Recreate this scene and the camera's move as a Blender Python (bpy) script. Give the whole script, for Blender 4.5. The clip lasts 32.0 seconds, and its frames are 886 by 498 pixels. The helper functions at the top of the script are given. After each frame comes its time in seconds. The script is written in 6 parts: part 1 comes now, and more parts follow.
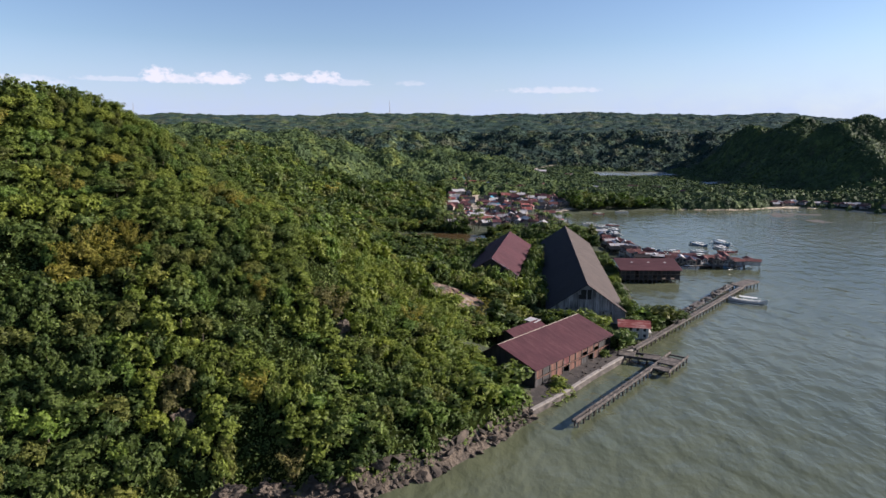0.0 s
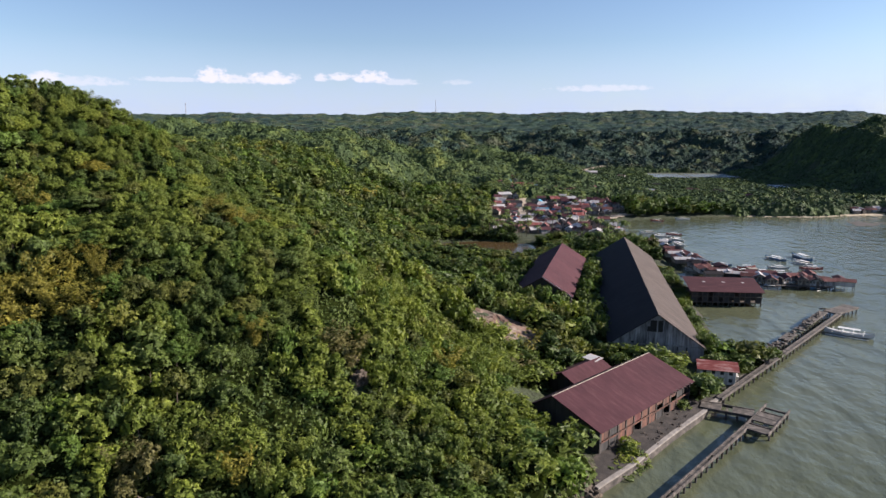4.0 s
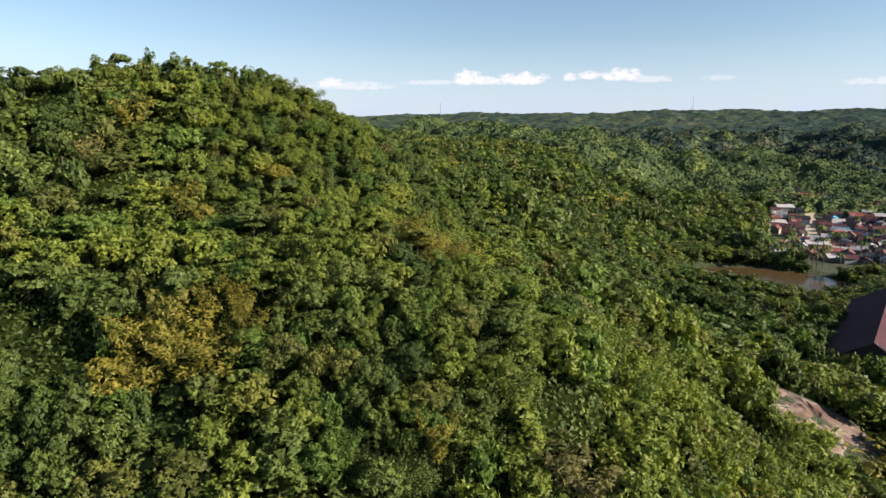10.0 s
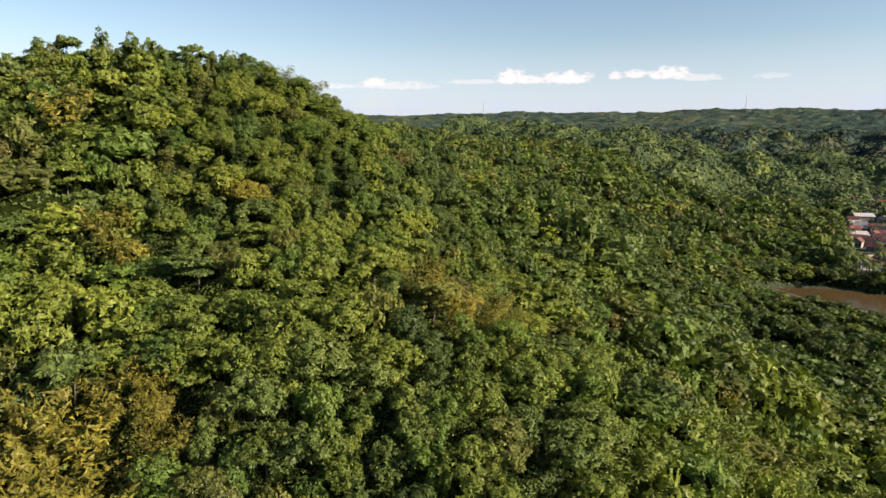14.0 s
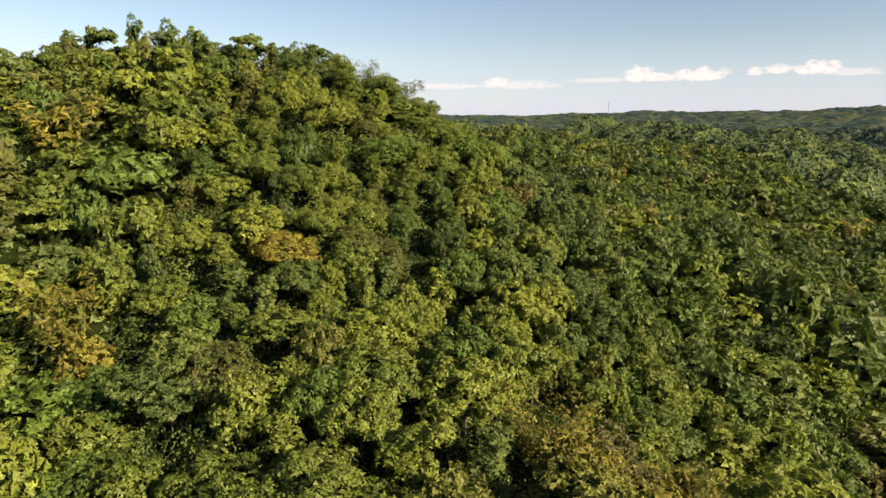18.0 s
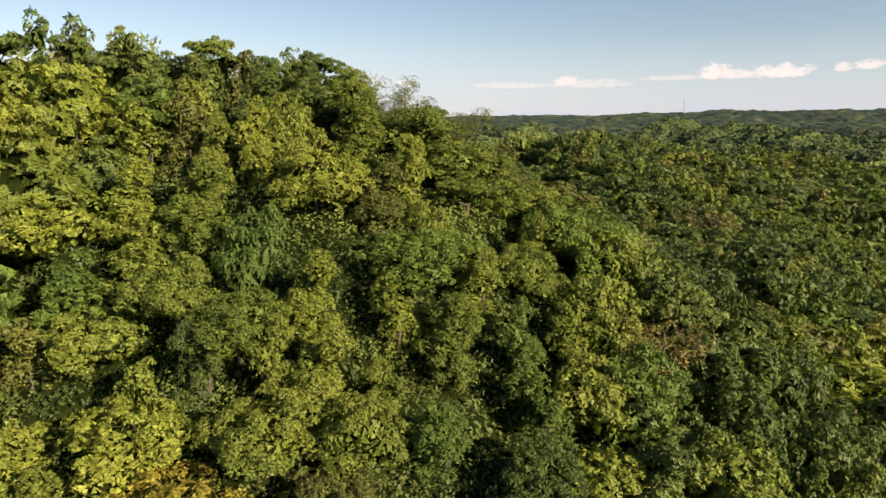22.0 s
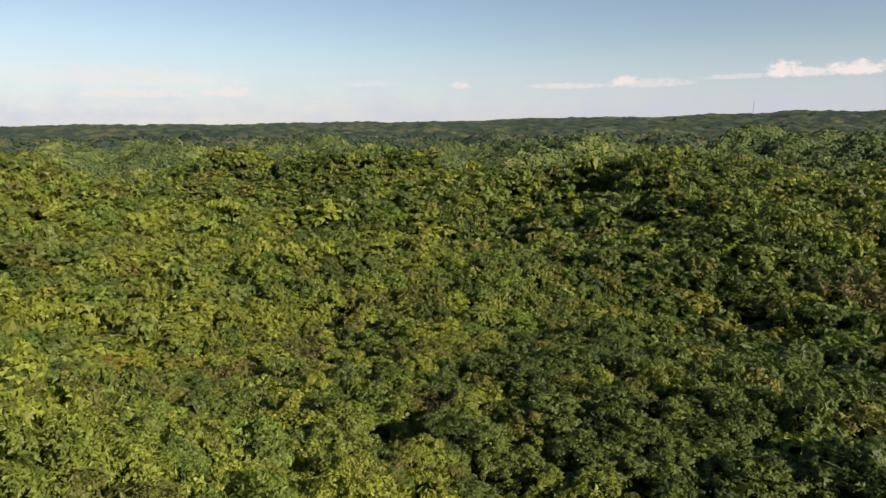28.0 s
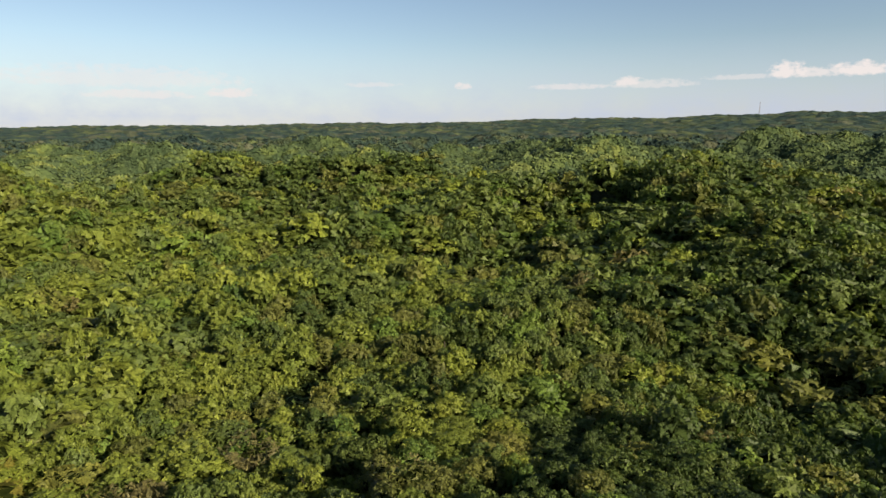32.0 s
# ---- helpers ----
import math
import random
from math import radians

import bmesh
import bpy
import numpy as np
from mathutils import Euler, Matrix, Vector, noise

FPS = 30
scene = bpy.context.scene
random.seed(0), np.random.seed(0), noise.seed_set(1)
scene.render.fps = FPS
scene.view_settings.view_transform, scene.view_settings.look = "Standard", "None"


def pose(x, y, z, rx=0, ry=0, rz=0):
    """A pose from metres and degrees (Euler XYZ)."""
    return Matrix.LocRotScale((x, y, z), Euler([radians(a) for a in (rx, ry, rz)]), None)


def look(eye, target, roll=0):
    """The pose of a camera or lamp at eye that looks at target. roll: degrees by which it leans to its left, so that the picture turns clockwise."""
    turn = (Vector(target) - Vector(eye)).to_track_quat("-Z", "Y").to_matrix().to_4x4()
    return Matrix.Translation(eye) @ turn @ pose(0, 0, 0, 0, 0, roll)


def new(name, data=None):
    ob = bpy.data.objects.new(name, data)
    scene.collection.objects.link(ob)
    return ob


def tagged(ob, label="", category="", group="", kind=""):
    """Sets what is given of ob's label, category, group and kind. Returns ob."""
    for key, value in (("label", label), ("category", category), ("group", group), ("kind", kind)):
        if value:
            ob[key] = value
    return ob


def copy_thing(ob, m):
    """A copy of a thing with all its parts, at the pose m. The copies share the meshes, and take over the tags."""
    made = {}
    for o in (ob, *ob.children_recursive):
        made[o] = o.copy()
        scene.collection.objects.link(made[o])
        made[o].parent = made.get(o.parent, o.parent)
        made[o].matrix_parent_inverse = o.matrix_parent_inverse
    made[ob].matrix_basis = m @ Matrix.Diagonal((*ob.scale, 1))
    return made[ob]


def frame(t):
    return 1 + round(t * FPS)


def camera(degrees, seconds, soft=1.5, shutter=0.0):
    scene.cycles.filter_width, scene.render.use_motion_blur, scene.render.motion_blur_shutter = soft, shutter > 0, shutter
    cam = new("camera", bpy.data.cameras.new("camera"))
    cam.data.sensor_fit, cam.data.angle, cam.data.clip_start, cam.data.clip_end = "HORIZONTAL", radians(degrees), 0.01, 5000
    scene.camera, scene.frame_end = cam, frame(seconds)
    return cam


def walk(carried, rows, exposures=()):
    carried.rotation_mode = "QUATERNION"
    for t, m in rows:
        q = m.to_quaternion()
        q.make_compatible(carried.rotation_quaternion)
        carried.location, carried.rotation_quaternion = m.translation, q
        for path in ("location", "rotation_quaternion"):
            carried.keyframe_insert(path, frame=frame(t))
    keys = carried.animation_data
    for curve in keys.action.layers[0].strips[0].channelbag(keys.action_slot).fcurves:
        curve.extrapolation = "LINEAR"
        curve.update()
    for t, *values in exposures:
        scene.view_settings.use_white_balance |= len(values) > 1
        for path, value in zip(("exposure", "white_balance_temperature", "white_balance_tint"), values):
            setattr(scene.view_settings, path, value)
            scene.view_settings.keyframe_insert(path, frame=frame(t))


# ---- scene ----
cam = camera(69.9, 32.0)
# seconds, x, y, z, yaw, pitch, roll
PATH = [
    (0, 0.08, 0.68, 64.93, -0.42, -10.48, 0.11),
    (0.5, 0.20, 4.70, 65.01, -0.42, -10.49, 0.10),
    (1, 0.33, 8.70, 65.09, -0.39, -10.51, 0.09),
    (1.5, 0.45, 12.64, 65.18, -0.30, -10.52, 0.09),
    (2, 0.56, 16.50, 65.26, -0.16, -10.54, 0.08),
    (2.5, 0.64, 20.30, 65.34, 0.37, -10.55, 0.08),
    (4.5, 0.44, 34.90, 65.54, 5.62, -10.61, 0.07),
    (5, 0.08, 38.61, 65.51, 7.95, -10.62, 0.07),
    (5.5, -0.44, 42.36, 65.46, 10.19, -10.63, 0.07),
    (6, -1.14, 46.12, 65.40, 12.39, -10.64, 0.08),
    (6.5, -1.98, 49.85, 65.34, 14.35, -10.65, 0.08),
    (7, -2.93, 53.51, 65.27, 16.31, -10.66, 0.09),
    (7.5, -3.97, 57.10, 65.21, 18.10, -10.66, 0.09),
    (8, -5.10, 60.62, 65.15, 19.89, -10.67, 0.10),
    (8.5, -6.33, 64.11, 65.09, 21.45, -10.68, 0.11),
    (9, -7.63, 67.58, 65.06, 23.06, -10.68, 0.12),
    (9.5, -8.99, 71.05, 65.03, 24.55, -10.69, 0.12),
    (10, -10.37, 74.53, 65.02, 25.23, -10.69, 0.13),
    (10.5, -11.78, 78.03, 65.02, 25.27, -10.70, 0.14),
    (11, -13.22, 81.57, 65.01, 25.30, -10.71, 0.14),
    (11.5, -14.66, 85.13, 65.02, 25.37, -10.71, 0.15),
    (12, -16.06, 88.65, 65.06, 25.45, -10.72, 0.15),
    (12.5, -17.45, 92.05, 65.13, 26.14, -10.73, 0.16),
    (13, -18.89, 95.33, 65.23, 27.25, -10.73, 0.16),
    (13.5, -20.43, 98.58, 65.35, 28.63, -10.74, 0.16),
    (14, -22.12, 101.87, 65.51, 29.01, -10.75, 0.16),
    (14.5, -23.89, 105.15, 65.67, 29.98, -10.76, 0.16),
    (16.5, -31.32, 117.46, 66.43, 35.70, -10.78, 0.14),
    (17, -33.42, 120.44, 66.70, 36.84, -10.79, 0.14),
    (17.5, -35.63, 123.41, 67.01, 38.27, -10.80, 0.13),
    (18, -37.88, 126.36, 67.39, 39.73, -10.80, 0.11),
    (18.5, -40.16, 129.25, 67.80, 41.07, -10.81, 0.10),
    (19, -42.49, 132.09, 68.22, 42.17, -10.81, 0.09),
    (19.5, -44.87, 134.91, 68.65, 42.89, -10.82, 0.07),
    (20, -47.32, 137.69, 69.07, 43.63, -10.82, 0.06),
    (20.5, -49.82, 140.46, 69.52, 44.29, -10.83, 0.04),
    (21, -52.39, 143.24, 70.05, 44.68, -10.83, 0.03),
    (21.5, -55.02, 146.00, 70.70, 45.20, -10.83, 0.01),
    (22, -57.70, 148.73, 71.48, 45.67, -10.84, 0.00),
    (22.5, -60.40, 151.39, 72.34, 46.13, -10.84, -0.01),
    (23, -63.11, 154.02, 73.23, 46.56, -10.83, -0.03),
    (23.5, -65.81, 156.61, 74.07, 47.10, -10.83, -0.05),
    (24, -68.50, 159.15, 74.84, 47.55, -10.82, -0.07),
    (24.5, -71.22, 161.61, 75.53, 48.29, -10.81, -0.10),
    (25, -74.05, 164.01, 76.18, 48.62, -10.80, -0.12),
    (26, -80.15, 168.68, 77.44, 49.55, -10.77, -0.16),
    (28.5, -93.33, 181.12, 79.31, 50.67, -10.71, -0.26),
    (29, -95.89, 183.42, 79.49, 50.67, -10.70, -0.27),
    (29.5, -98.44, 185.64, 79.61, 50.67, -10.68, -0.28),
    (30, -101.01, 187.84, 79.73, 50.69, -10.67, -0.29),
    (30.5, -103.64, 190.04, 79.85, 50.98, -10.66, -0.29),
    (31, -106.33, 192.27, 79.98, 50.94, -10.66, -0.29),
    (31.5, -109.10, 194.54, 80.13, 50.92, -10.65, -0.28),
    (32, -111.91, 196.86, 80.28, 50.88, -10.65, -0.26),
]
walk(cam, [(t, pose(x, y, z, 90 + pitch, 0, yaw) @ pose(0, 0, 0, 0, 0, roll)) for t, x, y, z, yaw, pitch, roll in PATH],
     # seconds, stops, kelvin, tint
     ((0, 1.32, 5800, 19), (3, 1.38, 5850, 19), (6, 1.46, 6000, 16), (9, 1.5, 6200, 13), (13, 1.53, 6550, 14), (20, 1.5, 7200, 18), (25, 1.26, 7150, 18), (32, 1.2, 6750, 13)))

# ---------------------------------------------------------------- light
SUN_ELEVATION, SUN_AZIMUTH = 24.0, 7.0  # degrees; azimuth from +x towards +y


def sky_world():
    """Clear late-afternoon sky with a low bank of small cumulus."""
    w = bpy.data.worlds.new("sky")
    w.use_nodes = True
    nt = w.node_tree
    nt.nodes.clear()
    N, L = nt.nodes.new, nt.links.new
    sky = N("ShaderNodeTexSky")
    sky.sky_type, sky.sun_disc = "NISHITA", False
    sky.sun_elevation = radians(SUN_ELEVATION)
    sky.sun_rotation = radians(90 - SUN_AZIMUTH)
    sky.altitude, sky.air_density, sky.dust_density, sky.ozone_density = 60, 1.0, 0.3, 1.8
    tc = N("ShaderNodeTexCoord")
    sep = N("ShaderNodeSeparateXYZ")
    L(tc.outputs["Generated"], sep.inputs[0])

    def op(kind, a, b=None, c=None, clamp=False):
        n = N("ShaderNodeMath")
        n.operation, n.use_clamp = kind, clamp
        for i, v in enumerate((a, b, c)):
            if v is None:
                continue
            if isinstance(v, (int, float)):
                n.inputs[i].default_value = v
            else:
                L(v, n.inputs[i])
        return n.outputs[0]

    neg = op("MULTIPLY", sep.outputs["X"], -1.0)
    az = op("MULTIPLY", op("ARCTAN2", neg, sep.outputs["Y"]), 57.2958)
    el = op("MULTIPLY", op("ARCSINE", sep.outputs["Z"]), 57.2958)
    pos = N("ShaderNodeCombineXYZ")
    L(az, pos.inputs[0]), L(op("MULTIPLY", el, 1.6), pos.inputs[1])

    def fbm(scale, detail):
        n = N("ShaderNodeTexNoise")
        n.inputs["Scale"].default_value, n.inputs["Detail"].default_value = scale, detail
        n.inputs["Roughness"].default_value = 0.62
        L(pos.outputs[0], n.inputs["Vector"])
        return op("SUBTRACT", n.outputs["Fac"], 0.5)

    fine, broad = fbm(1.3, 5.0), fbm(0.22, 4.0)
    total = None
    # azimuth, elevation of the base, half width, height, strength
    for a0, e0, wa, he, s in ((23.0, 4.2, 1.5, 1.0, 1.0), (21.0, 4.1, 3.2, 0.55, 0.8), (18.3, 4.15, 2.4, 0.8, 1.0), (26.5, 4.0, 3.0, 0.28, 0.45),
                              (14.3, 4.35, 0.7, 0.5, 0.8), (12.7, 4.45, 1.1, 0.5, 0.9), (10.0, 4.35, 1.9, 0.75, 0.95), (7.6, 4.1, 2.2, 0.4, 0.5),
                              (2.5, 4.1, 1.4, 0.3, 0.35), (-10.0, 3.5, 4.5, 0.4, 0.5), (33.0, 3.6, 3.5, 0.5, 0.5), (35.0, 3.85, 1.3, 0.55, 0.9),
                              (40.0, 3.55, 3.8, 0.35, 0.55), (49.0, 3.65, 0.9, 0.4, 0.8), (57.0, 3.85, 2.6, 0.28, 0.4), (68.8, 3.0, 2.3, 0.6, 0.8),
                              (76.0, 2.8, 4.5, 0.5, 0.6), (77.0, 3.9, 10.0, 1.3, 0.42)):
        u = op("DIVIDE", op("SUBTRACT", az, a0), wa)
        dv = op("SUBTRACT", el, e0)
        v = op("MAXIMUM", op("DIVIDE", dv, he), op("DIVIDE", dv, -0.35 * he - 0.1))
        r2 = op("ADD", op("MULTIPLY", u, u), op("MULTIPLY", v, v))
        body = op("ADD", op("SUBTRACT", 1.0, r2), op("MULTIPLY", fine, 3.2))
        m = op("MULTIPLY", op("MULTIPLY", body, 1.3, clamp=True), s)
        total = m if total is None else op("MAXIMUM", total, m)
    # faint haze bank below the cumulus line
    bank = op("MULTIPLY", op("SUBTRACT", 1.0, op("DIVIDE", op("ABSOLUTE", op("SUBTRACT", el, 1.2)), 6.2)), 0.85, clamp=True)
    bank = op("MULTIPLY", bank, op("ADD", 0.85, op("MULTIPLY", broad, 0.9)), clamp=True)
    mix1 = N("ShaderNodeMix")
    mix1.data_type = "RGBA"
    L(bank, mix1.inputs["Factor"])
    L(sky.outputs[0], mix1.inputs["A"])
    mix1.inputs["B"].default_value = (*BANK_COLOUR, 1)
    mix2 = N("ShaderNodeMix")
    mix2.data_type = "RGBA"
    L(total, mix2.inputs["Factor"])
    L(mix1.outputs["Result"], mix2.inputs["A"])
    mix2.inputs["B"].default_value = (*CLOUD_COLOUR, 1)
    bg = N("ShaderNodeBackground")
    bg.inputs["Strength"].default_value = SKY_STRENGTH
    L(mix2.outputs["Result"], bg.inputs["Color"])
    out = N("ShaderNodeOutputWorld")
    L(bg.outputs[0], out.inputs[0])
    return w


SKY_STRENGTH = 0.05
BANK_COLOUR = (4.5, 5.3, 6.9)
CLOUD_COLOUR = (7.4, 7.1, 7.0)
scene.world = sky_world()
sun_data = bpy.data.lights.new("sun", "SUN")
sun_data.energy, sun_data.angle, sun_data.color = 5.0, radians(0.6), (1.0, 0.87, 0.68)
sun = new("sun", sun_data)
_e, _a = radians(SUN_ELEVATION), radians(SUN_AZIMUTH)
SUN_DIR = Vector((math.cos(_e) * math.cos(_a), math.cos(_e) * math.sin(_a), math.sin(_e)))
sun.matrix_world = look(SUN_DIR * 300 + Vector((0, 200, 0)), Vector((0, 200, 0)))


# ---------------------------------------------------------------- materials
def shader(name):
    m = bpy.data.materials.new(name)
    m.use_nodes = True
    nt = m.node_tree
    return m, nt, nt.nodes["Principled BSDF"]


def world_noise(nt, scale, detail=3.0, rough=0.55, stretch=None):
    """Noise over the place, in metres."""
    g = nt.nodes.new("ShaderNodeNewGeometry")
    n = nt.nodes.new("ShaderNodeTexNoise")
    n.inputs["Scale"].default_value, n.inputs["Detail"].default_value, n.inputs["Roughness"].default_value = scale, detail, rough
    if stretch:
        mp = nt.nodes.new("ShaderNodeMapping")
        mp.inputs["Scale"].default_value = stretch
        nt.links.new(g.outputs["Position"], mp.inputs["Vector"])
        nt.links.new(mp.outputs[0], n.inputs["Vector"])
    else:
        nt.links.new(g.outputs["Position"], n.inputs["Vector"])
    return n.outputs["Fac"]


def ramp(nt, fac, stops):
    r = nt.nodes.new("ShaderNodeValToRGB")
    el = r.color_ramp.elements
    el[0].position, el[0].color = stops[0][0], (*stops[0][1], 1)
    el[1].position, el[1].color = stops[-1][0], (*stops[-1][1], 1)
    for p, c in stops[1:-1]:
        el.new(p).color = (*c, 1)
    nt.links.new(fac, r.inputs[0])
    return r.outputs[0]


def mixed(nt, fac, a, b, kind="MIX"):
    n = nt.nodes.new("ShaderNodeMix")
    n.data_type, n.blend_type = "RGBA", kind
    for sock, v in (("Factor", fac), ("A", a), ("B", b)):
        if isinstance(v, (int, float)):
            n.inputs[sock].default_value = v
        elif isinstance(v, tuple):
            n.inputs[sock].default_value = (*v, 1)
        else:
            nt.links.new(v, n.inputs[sock])
    return n.outputs["Result"]


def bumped(nt, bsdf, height, strength, distance):
    b = nt.nodes.new("ShaderNodeBump")
    b.inputs["Strength"].default_value, b.inputs["Distance"].default_value = strength, distance
    nt.links.new(height, b.inputs["Height"])
    nt.links.new(b.outputs[0], bsdf.inputs["Normal"])


def foliage(name, dark, mid, light, glow=0.20, scale=0.16, leaflet=10.5, relief=0.0):
    """Leaves: tone shifts from tree to tree and from leaflet to leaflet, some light comes through and between them."""
    m, nt, b = shader(name)
    tree = world_noise(nt, scale, 2.0, 0.6)
    col = ramp(nt, tree, ((0.28, dark), (0.5, mid), (0.72, light)))
    g = nt.nodes.new("ShaderNodeNewGeometry")
    leaf = ramp(nt, g.outputs["Random Per Island"], ((0.0, (0.74, 0.77, 0.74)), (0.6, (1.0, 1.0, 1.0)), (1.0, (1.2, 1.22, 1.1))))
    col = mixed(nt, 1.0, col, leaf, "MULTIPLY")
    # each tree its own tone
    own, tone, add = nt.nodes.new("ShaderNodeObjectInfo"), nt.nodes.new("ShaderNodeAttribute"), nt.nodes.new("ShaderNodeMath")
    tone.attribute_name, add.operation = "tone", "ADD"
    nt.links.new(own.outputs["Random"], add.inputs[0]), nt.links.new(tone.outputs["Fac"], add.inputs[1])
    wrap = nt.nodes.new("ShaderNodeMath")
    wrap.operation = "FRACT"
    nt.links.new(add.outputs[0], wrap.inputs[0])
    col = mixed(nt, 1.0, col, ramp(nt, wrap.outputs[0], ((0.0, (0.76, 0.79, 0.78)), (0.35, (0.93, 0.94, 0.93)), (0.7, (1.05, 1.04, 1.0)), (1.0, (1.26, 1.2, 1.0)))), "MULTIPLY")
    b.inputs["Roughness"].default_value = 0.55
    b.inputs["Specular IOR Level"].default_value = 0.15
    if relief:  # closed cover far off
        b.inputs["Specular IOR Level"].default_value = 0.03
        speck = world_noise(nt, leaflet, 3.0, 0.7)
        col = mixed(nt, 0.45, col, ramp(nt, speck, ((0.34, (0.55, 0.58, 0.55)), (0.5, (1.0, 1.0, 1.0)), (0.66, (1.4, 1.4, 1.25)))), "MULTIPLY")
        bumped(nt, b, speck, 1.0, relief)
        nt.links.new(col, b.inputs["Base Color"])
        return m
    cells = nt.nodes.new("ShaderNodeTexVoronoi")
    cells.inputs["Scale"].default_value = leaflet
    nt.links.new(g.outputs["Position"], cells.inputs["Vector"])
    pick = nt.nodes.new("ShaderNodeSeparateColor")
    nt.links.new(cells.outputs["Color"], pick.inputs[0])
    col = mixed(nt, 1.0, col, ramp(nt, pick.outputs[0], ((0.0, (0.6, 0.63, 0.6)), (0.5, (1.0, 1.0, 1.0)), (1.0, (1.4, 1.38, 1.25)))), "MULTIPLY")
    nt.links.new(col, b.inputs["Base Color"])
    tr = nt.nodes.new("ShaderNodeBsdfTranslucent")
    nt.links.new(mixed(nt, 1.0, col, (1.1, 1.25, 0.5), "MULTIPLY"), tr.inputs["Color"])
    mx = nt.nodes.new("ShaderNodeMixShader")
    mx.inputs[0].default_value = glow
    nt.links.new(b.outputs[0], mx.inputs[1]), nt.links.new(tr.outputs[0], mx.inputs[2])
    # open air between the leaflets
    gap = nt.nodes.new("ShaderNodeMath")
    gap.operation = "GREATER_THAN"
    nt.links.new(cells.outputs["Distance"], gap.inputs[0])
    gap.inputs[1].default_value = 0.68
    air, cut = nt.nodes.new("ShaderNodeBsdfTransparent"), nt.nodes.new("ShaderNodeMixShader")
    nt.links.new(gap.outputs[0], cut.inputs[0]), nt.links.new(mx.outputs[0], cut.inputs[1]), nt.links.new(air.outputs[0], cut.inputs[2])
    nt.links.new(cut.outputs[0], nt.nodes["Material Output"].inputs["Surface"])
    return m


def plain(name, colours, rough=0.8, scale=1.0, detail=5.0, bump=0.0, metal=0.0, stretch=None, spec=0.5):
    """A weathered surface: colours are (position, rgb) stops over noise of the given scale."""
    m, nt, b = shader(name)
    n = world_noise(nt, scale, detail, 0.62, stretch)
    fine = world_noise(nt, scale * 7, 3.0)
    col = mixed(nt, 0.35, ramp(nt, n, colours), ramp(nt, fine, ((0.3, (0.55, 0.55, 0.55)), (0.7, (1.25, 1.25, 1.25)))), "MULTIPLY")
    nt.links.new(col, b.inputs["Base Color"])
    b.inputs["Roughness"].default_value, b.inputs["Metallic"].default_value = rough, metal
    b.inputs["Specular IOR Level"].default_value = spec
    if bump:
        bumped(nt, b, fine, 0.7, bump)
    return m


def sheet_metal(name, colours, rough=0.85, pitch=0.9, scale=0.25):
    """Painted corrugated roofing: ribs down the slope, rust in streaks and blotches."""
    m, nt, b = shader(name)
    tc = nt.nodes.new("ShaderNodeTexCoord")
    mp = nt.nodes.new("ShaderNodeMapping")
    mp.inputs["Scale"].default_value = (0.22, 1.0, 0.22)
    nt.links.new(tc.outputs["Object"], mp.inputs["Vector"])
    n = nt.nodes.new("ShaderNodeTexNoise")
    n.inputs["Scale"].default_value, n.inputs["Detail"].default_value, n.inputs["Roughness"].default_value = scale * 4, 6.0, 0.65
    nt.links.new(mp.outputs[0], n.inputs["Vector"])
    blot = world_noise(nt, 0.12, 4.0)
    col = mixed(nt, 0.45, ramp(nt, n.outputs["Fac"], colours), ramp(nt, blot, ((0.3, (0.6, 0.6, 0.62)), (0.7, (1.2, 1.15, 1.12)))), "MULTIPLY")
    wv = nt.nodes.new("ShaderNodeTexWave")
    wv.wave_type, wv.bands_direction = "BANDS", "Y"
    wv.inputs["Scale"].default_value = 0.314 / pitch * 2
    nt.links.new(tc.outputs["Object"], wv.inputs["Vector"])
    nt.links.new(col, b.inputs["Base Color"])
    b.inputs["Roughness"].default_value = rough
    b.inputs["Specular IOR Level"].default_value = 0.12
    bumped(nt, b, wv.outputs["Fac"], 0.35, 0.05)
    return m


def streaked(name, top, low, rough=0.9):
    """Old rendered concrete with dark runs down it."""
    m, nt, b = shader(name)
    runs = world_noise(nt, 1.0, 5.0, 0.65, (1.1, 1.1, 0.12))
    blot = world_noise(nt, 0.35, 5.0)
    col = ramp(nt, runs, ((0.35, low), (0.62, top)))
    col = mixed(nt, 0.6, col, ramp(nt, blot, ((0.3, (0.55, 0.55, 0.55)), (0.7, (1.15, 1.15, 1.15)))), "MULTIPLY")
    nt.links.new(col, b.inputs["Base Color"])
    b.inputs["Roughness"].default_value = rough
    bumped(nt, b, blot, 0.4, 0.05)
    return m


def sea_water(name, deep, shoal, rough=0.12, chop=1.6):
    m, nt, b = shader(name)
    patches = world_noise(nt, 0.012, 4.0, 0.6)
    col = ramp(nt, patches, ((0.35, deep), (0.65, shoal)))
    nt.links.new(col, b.inputs["Base Color"])
    b.inputs["Roughness"].default_value = rough
    b.inputs["IOR"].default_value = 1.33
    swell = world_noise(nt, 0.2, 2.0, 0.45, (0.75, 0.5, 1.0))
    ripple = world_noise(nt, 0.9, 4.0, 0.6, (1.0, 0.7, 1.0))
    add = nt.nodes.new("ShaderNodeMath")
    add.operation = "MULTIPLY_ADD"
    nt.links.new(ripple, add.inputs[0])
    add.inputs[1].default_value = 0.14
    nt.links.new(swell, add.inputs[2])
    bumped(nt, b, add.outputs[0], 0.7, chop)
    return m


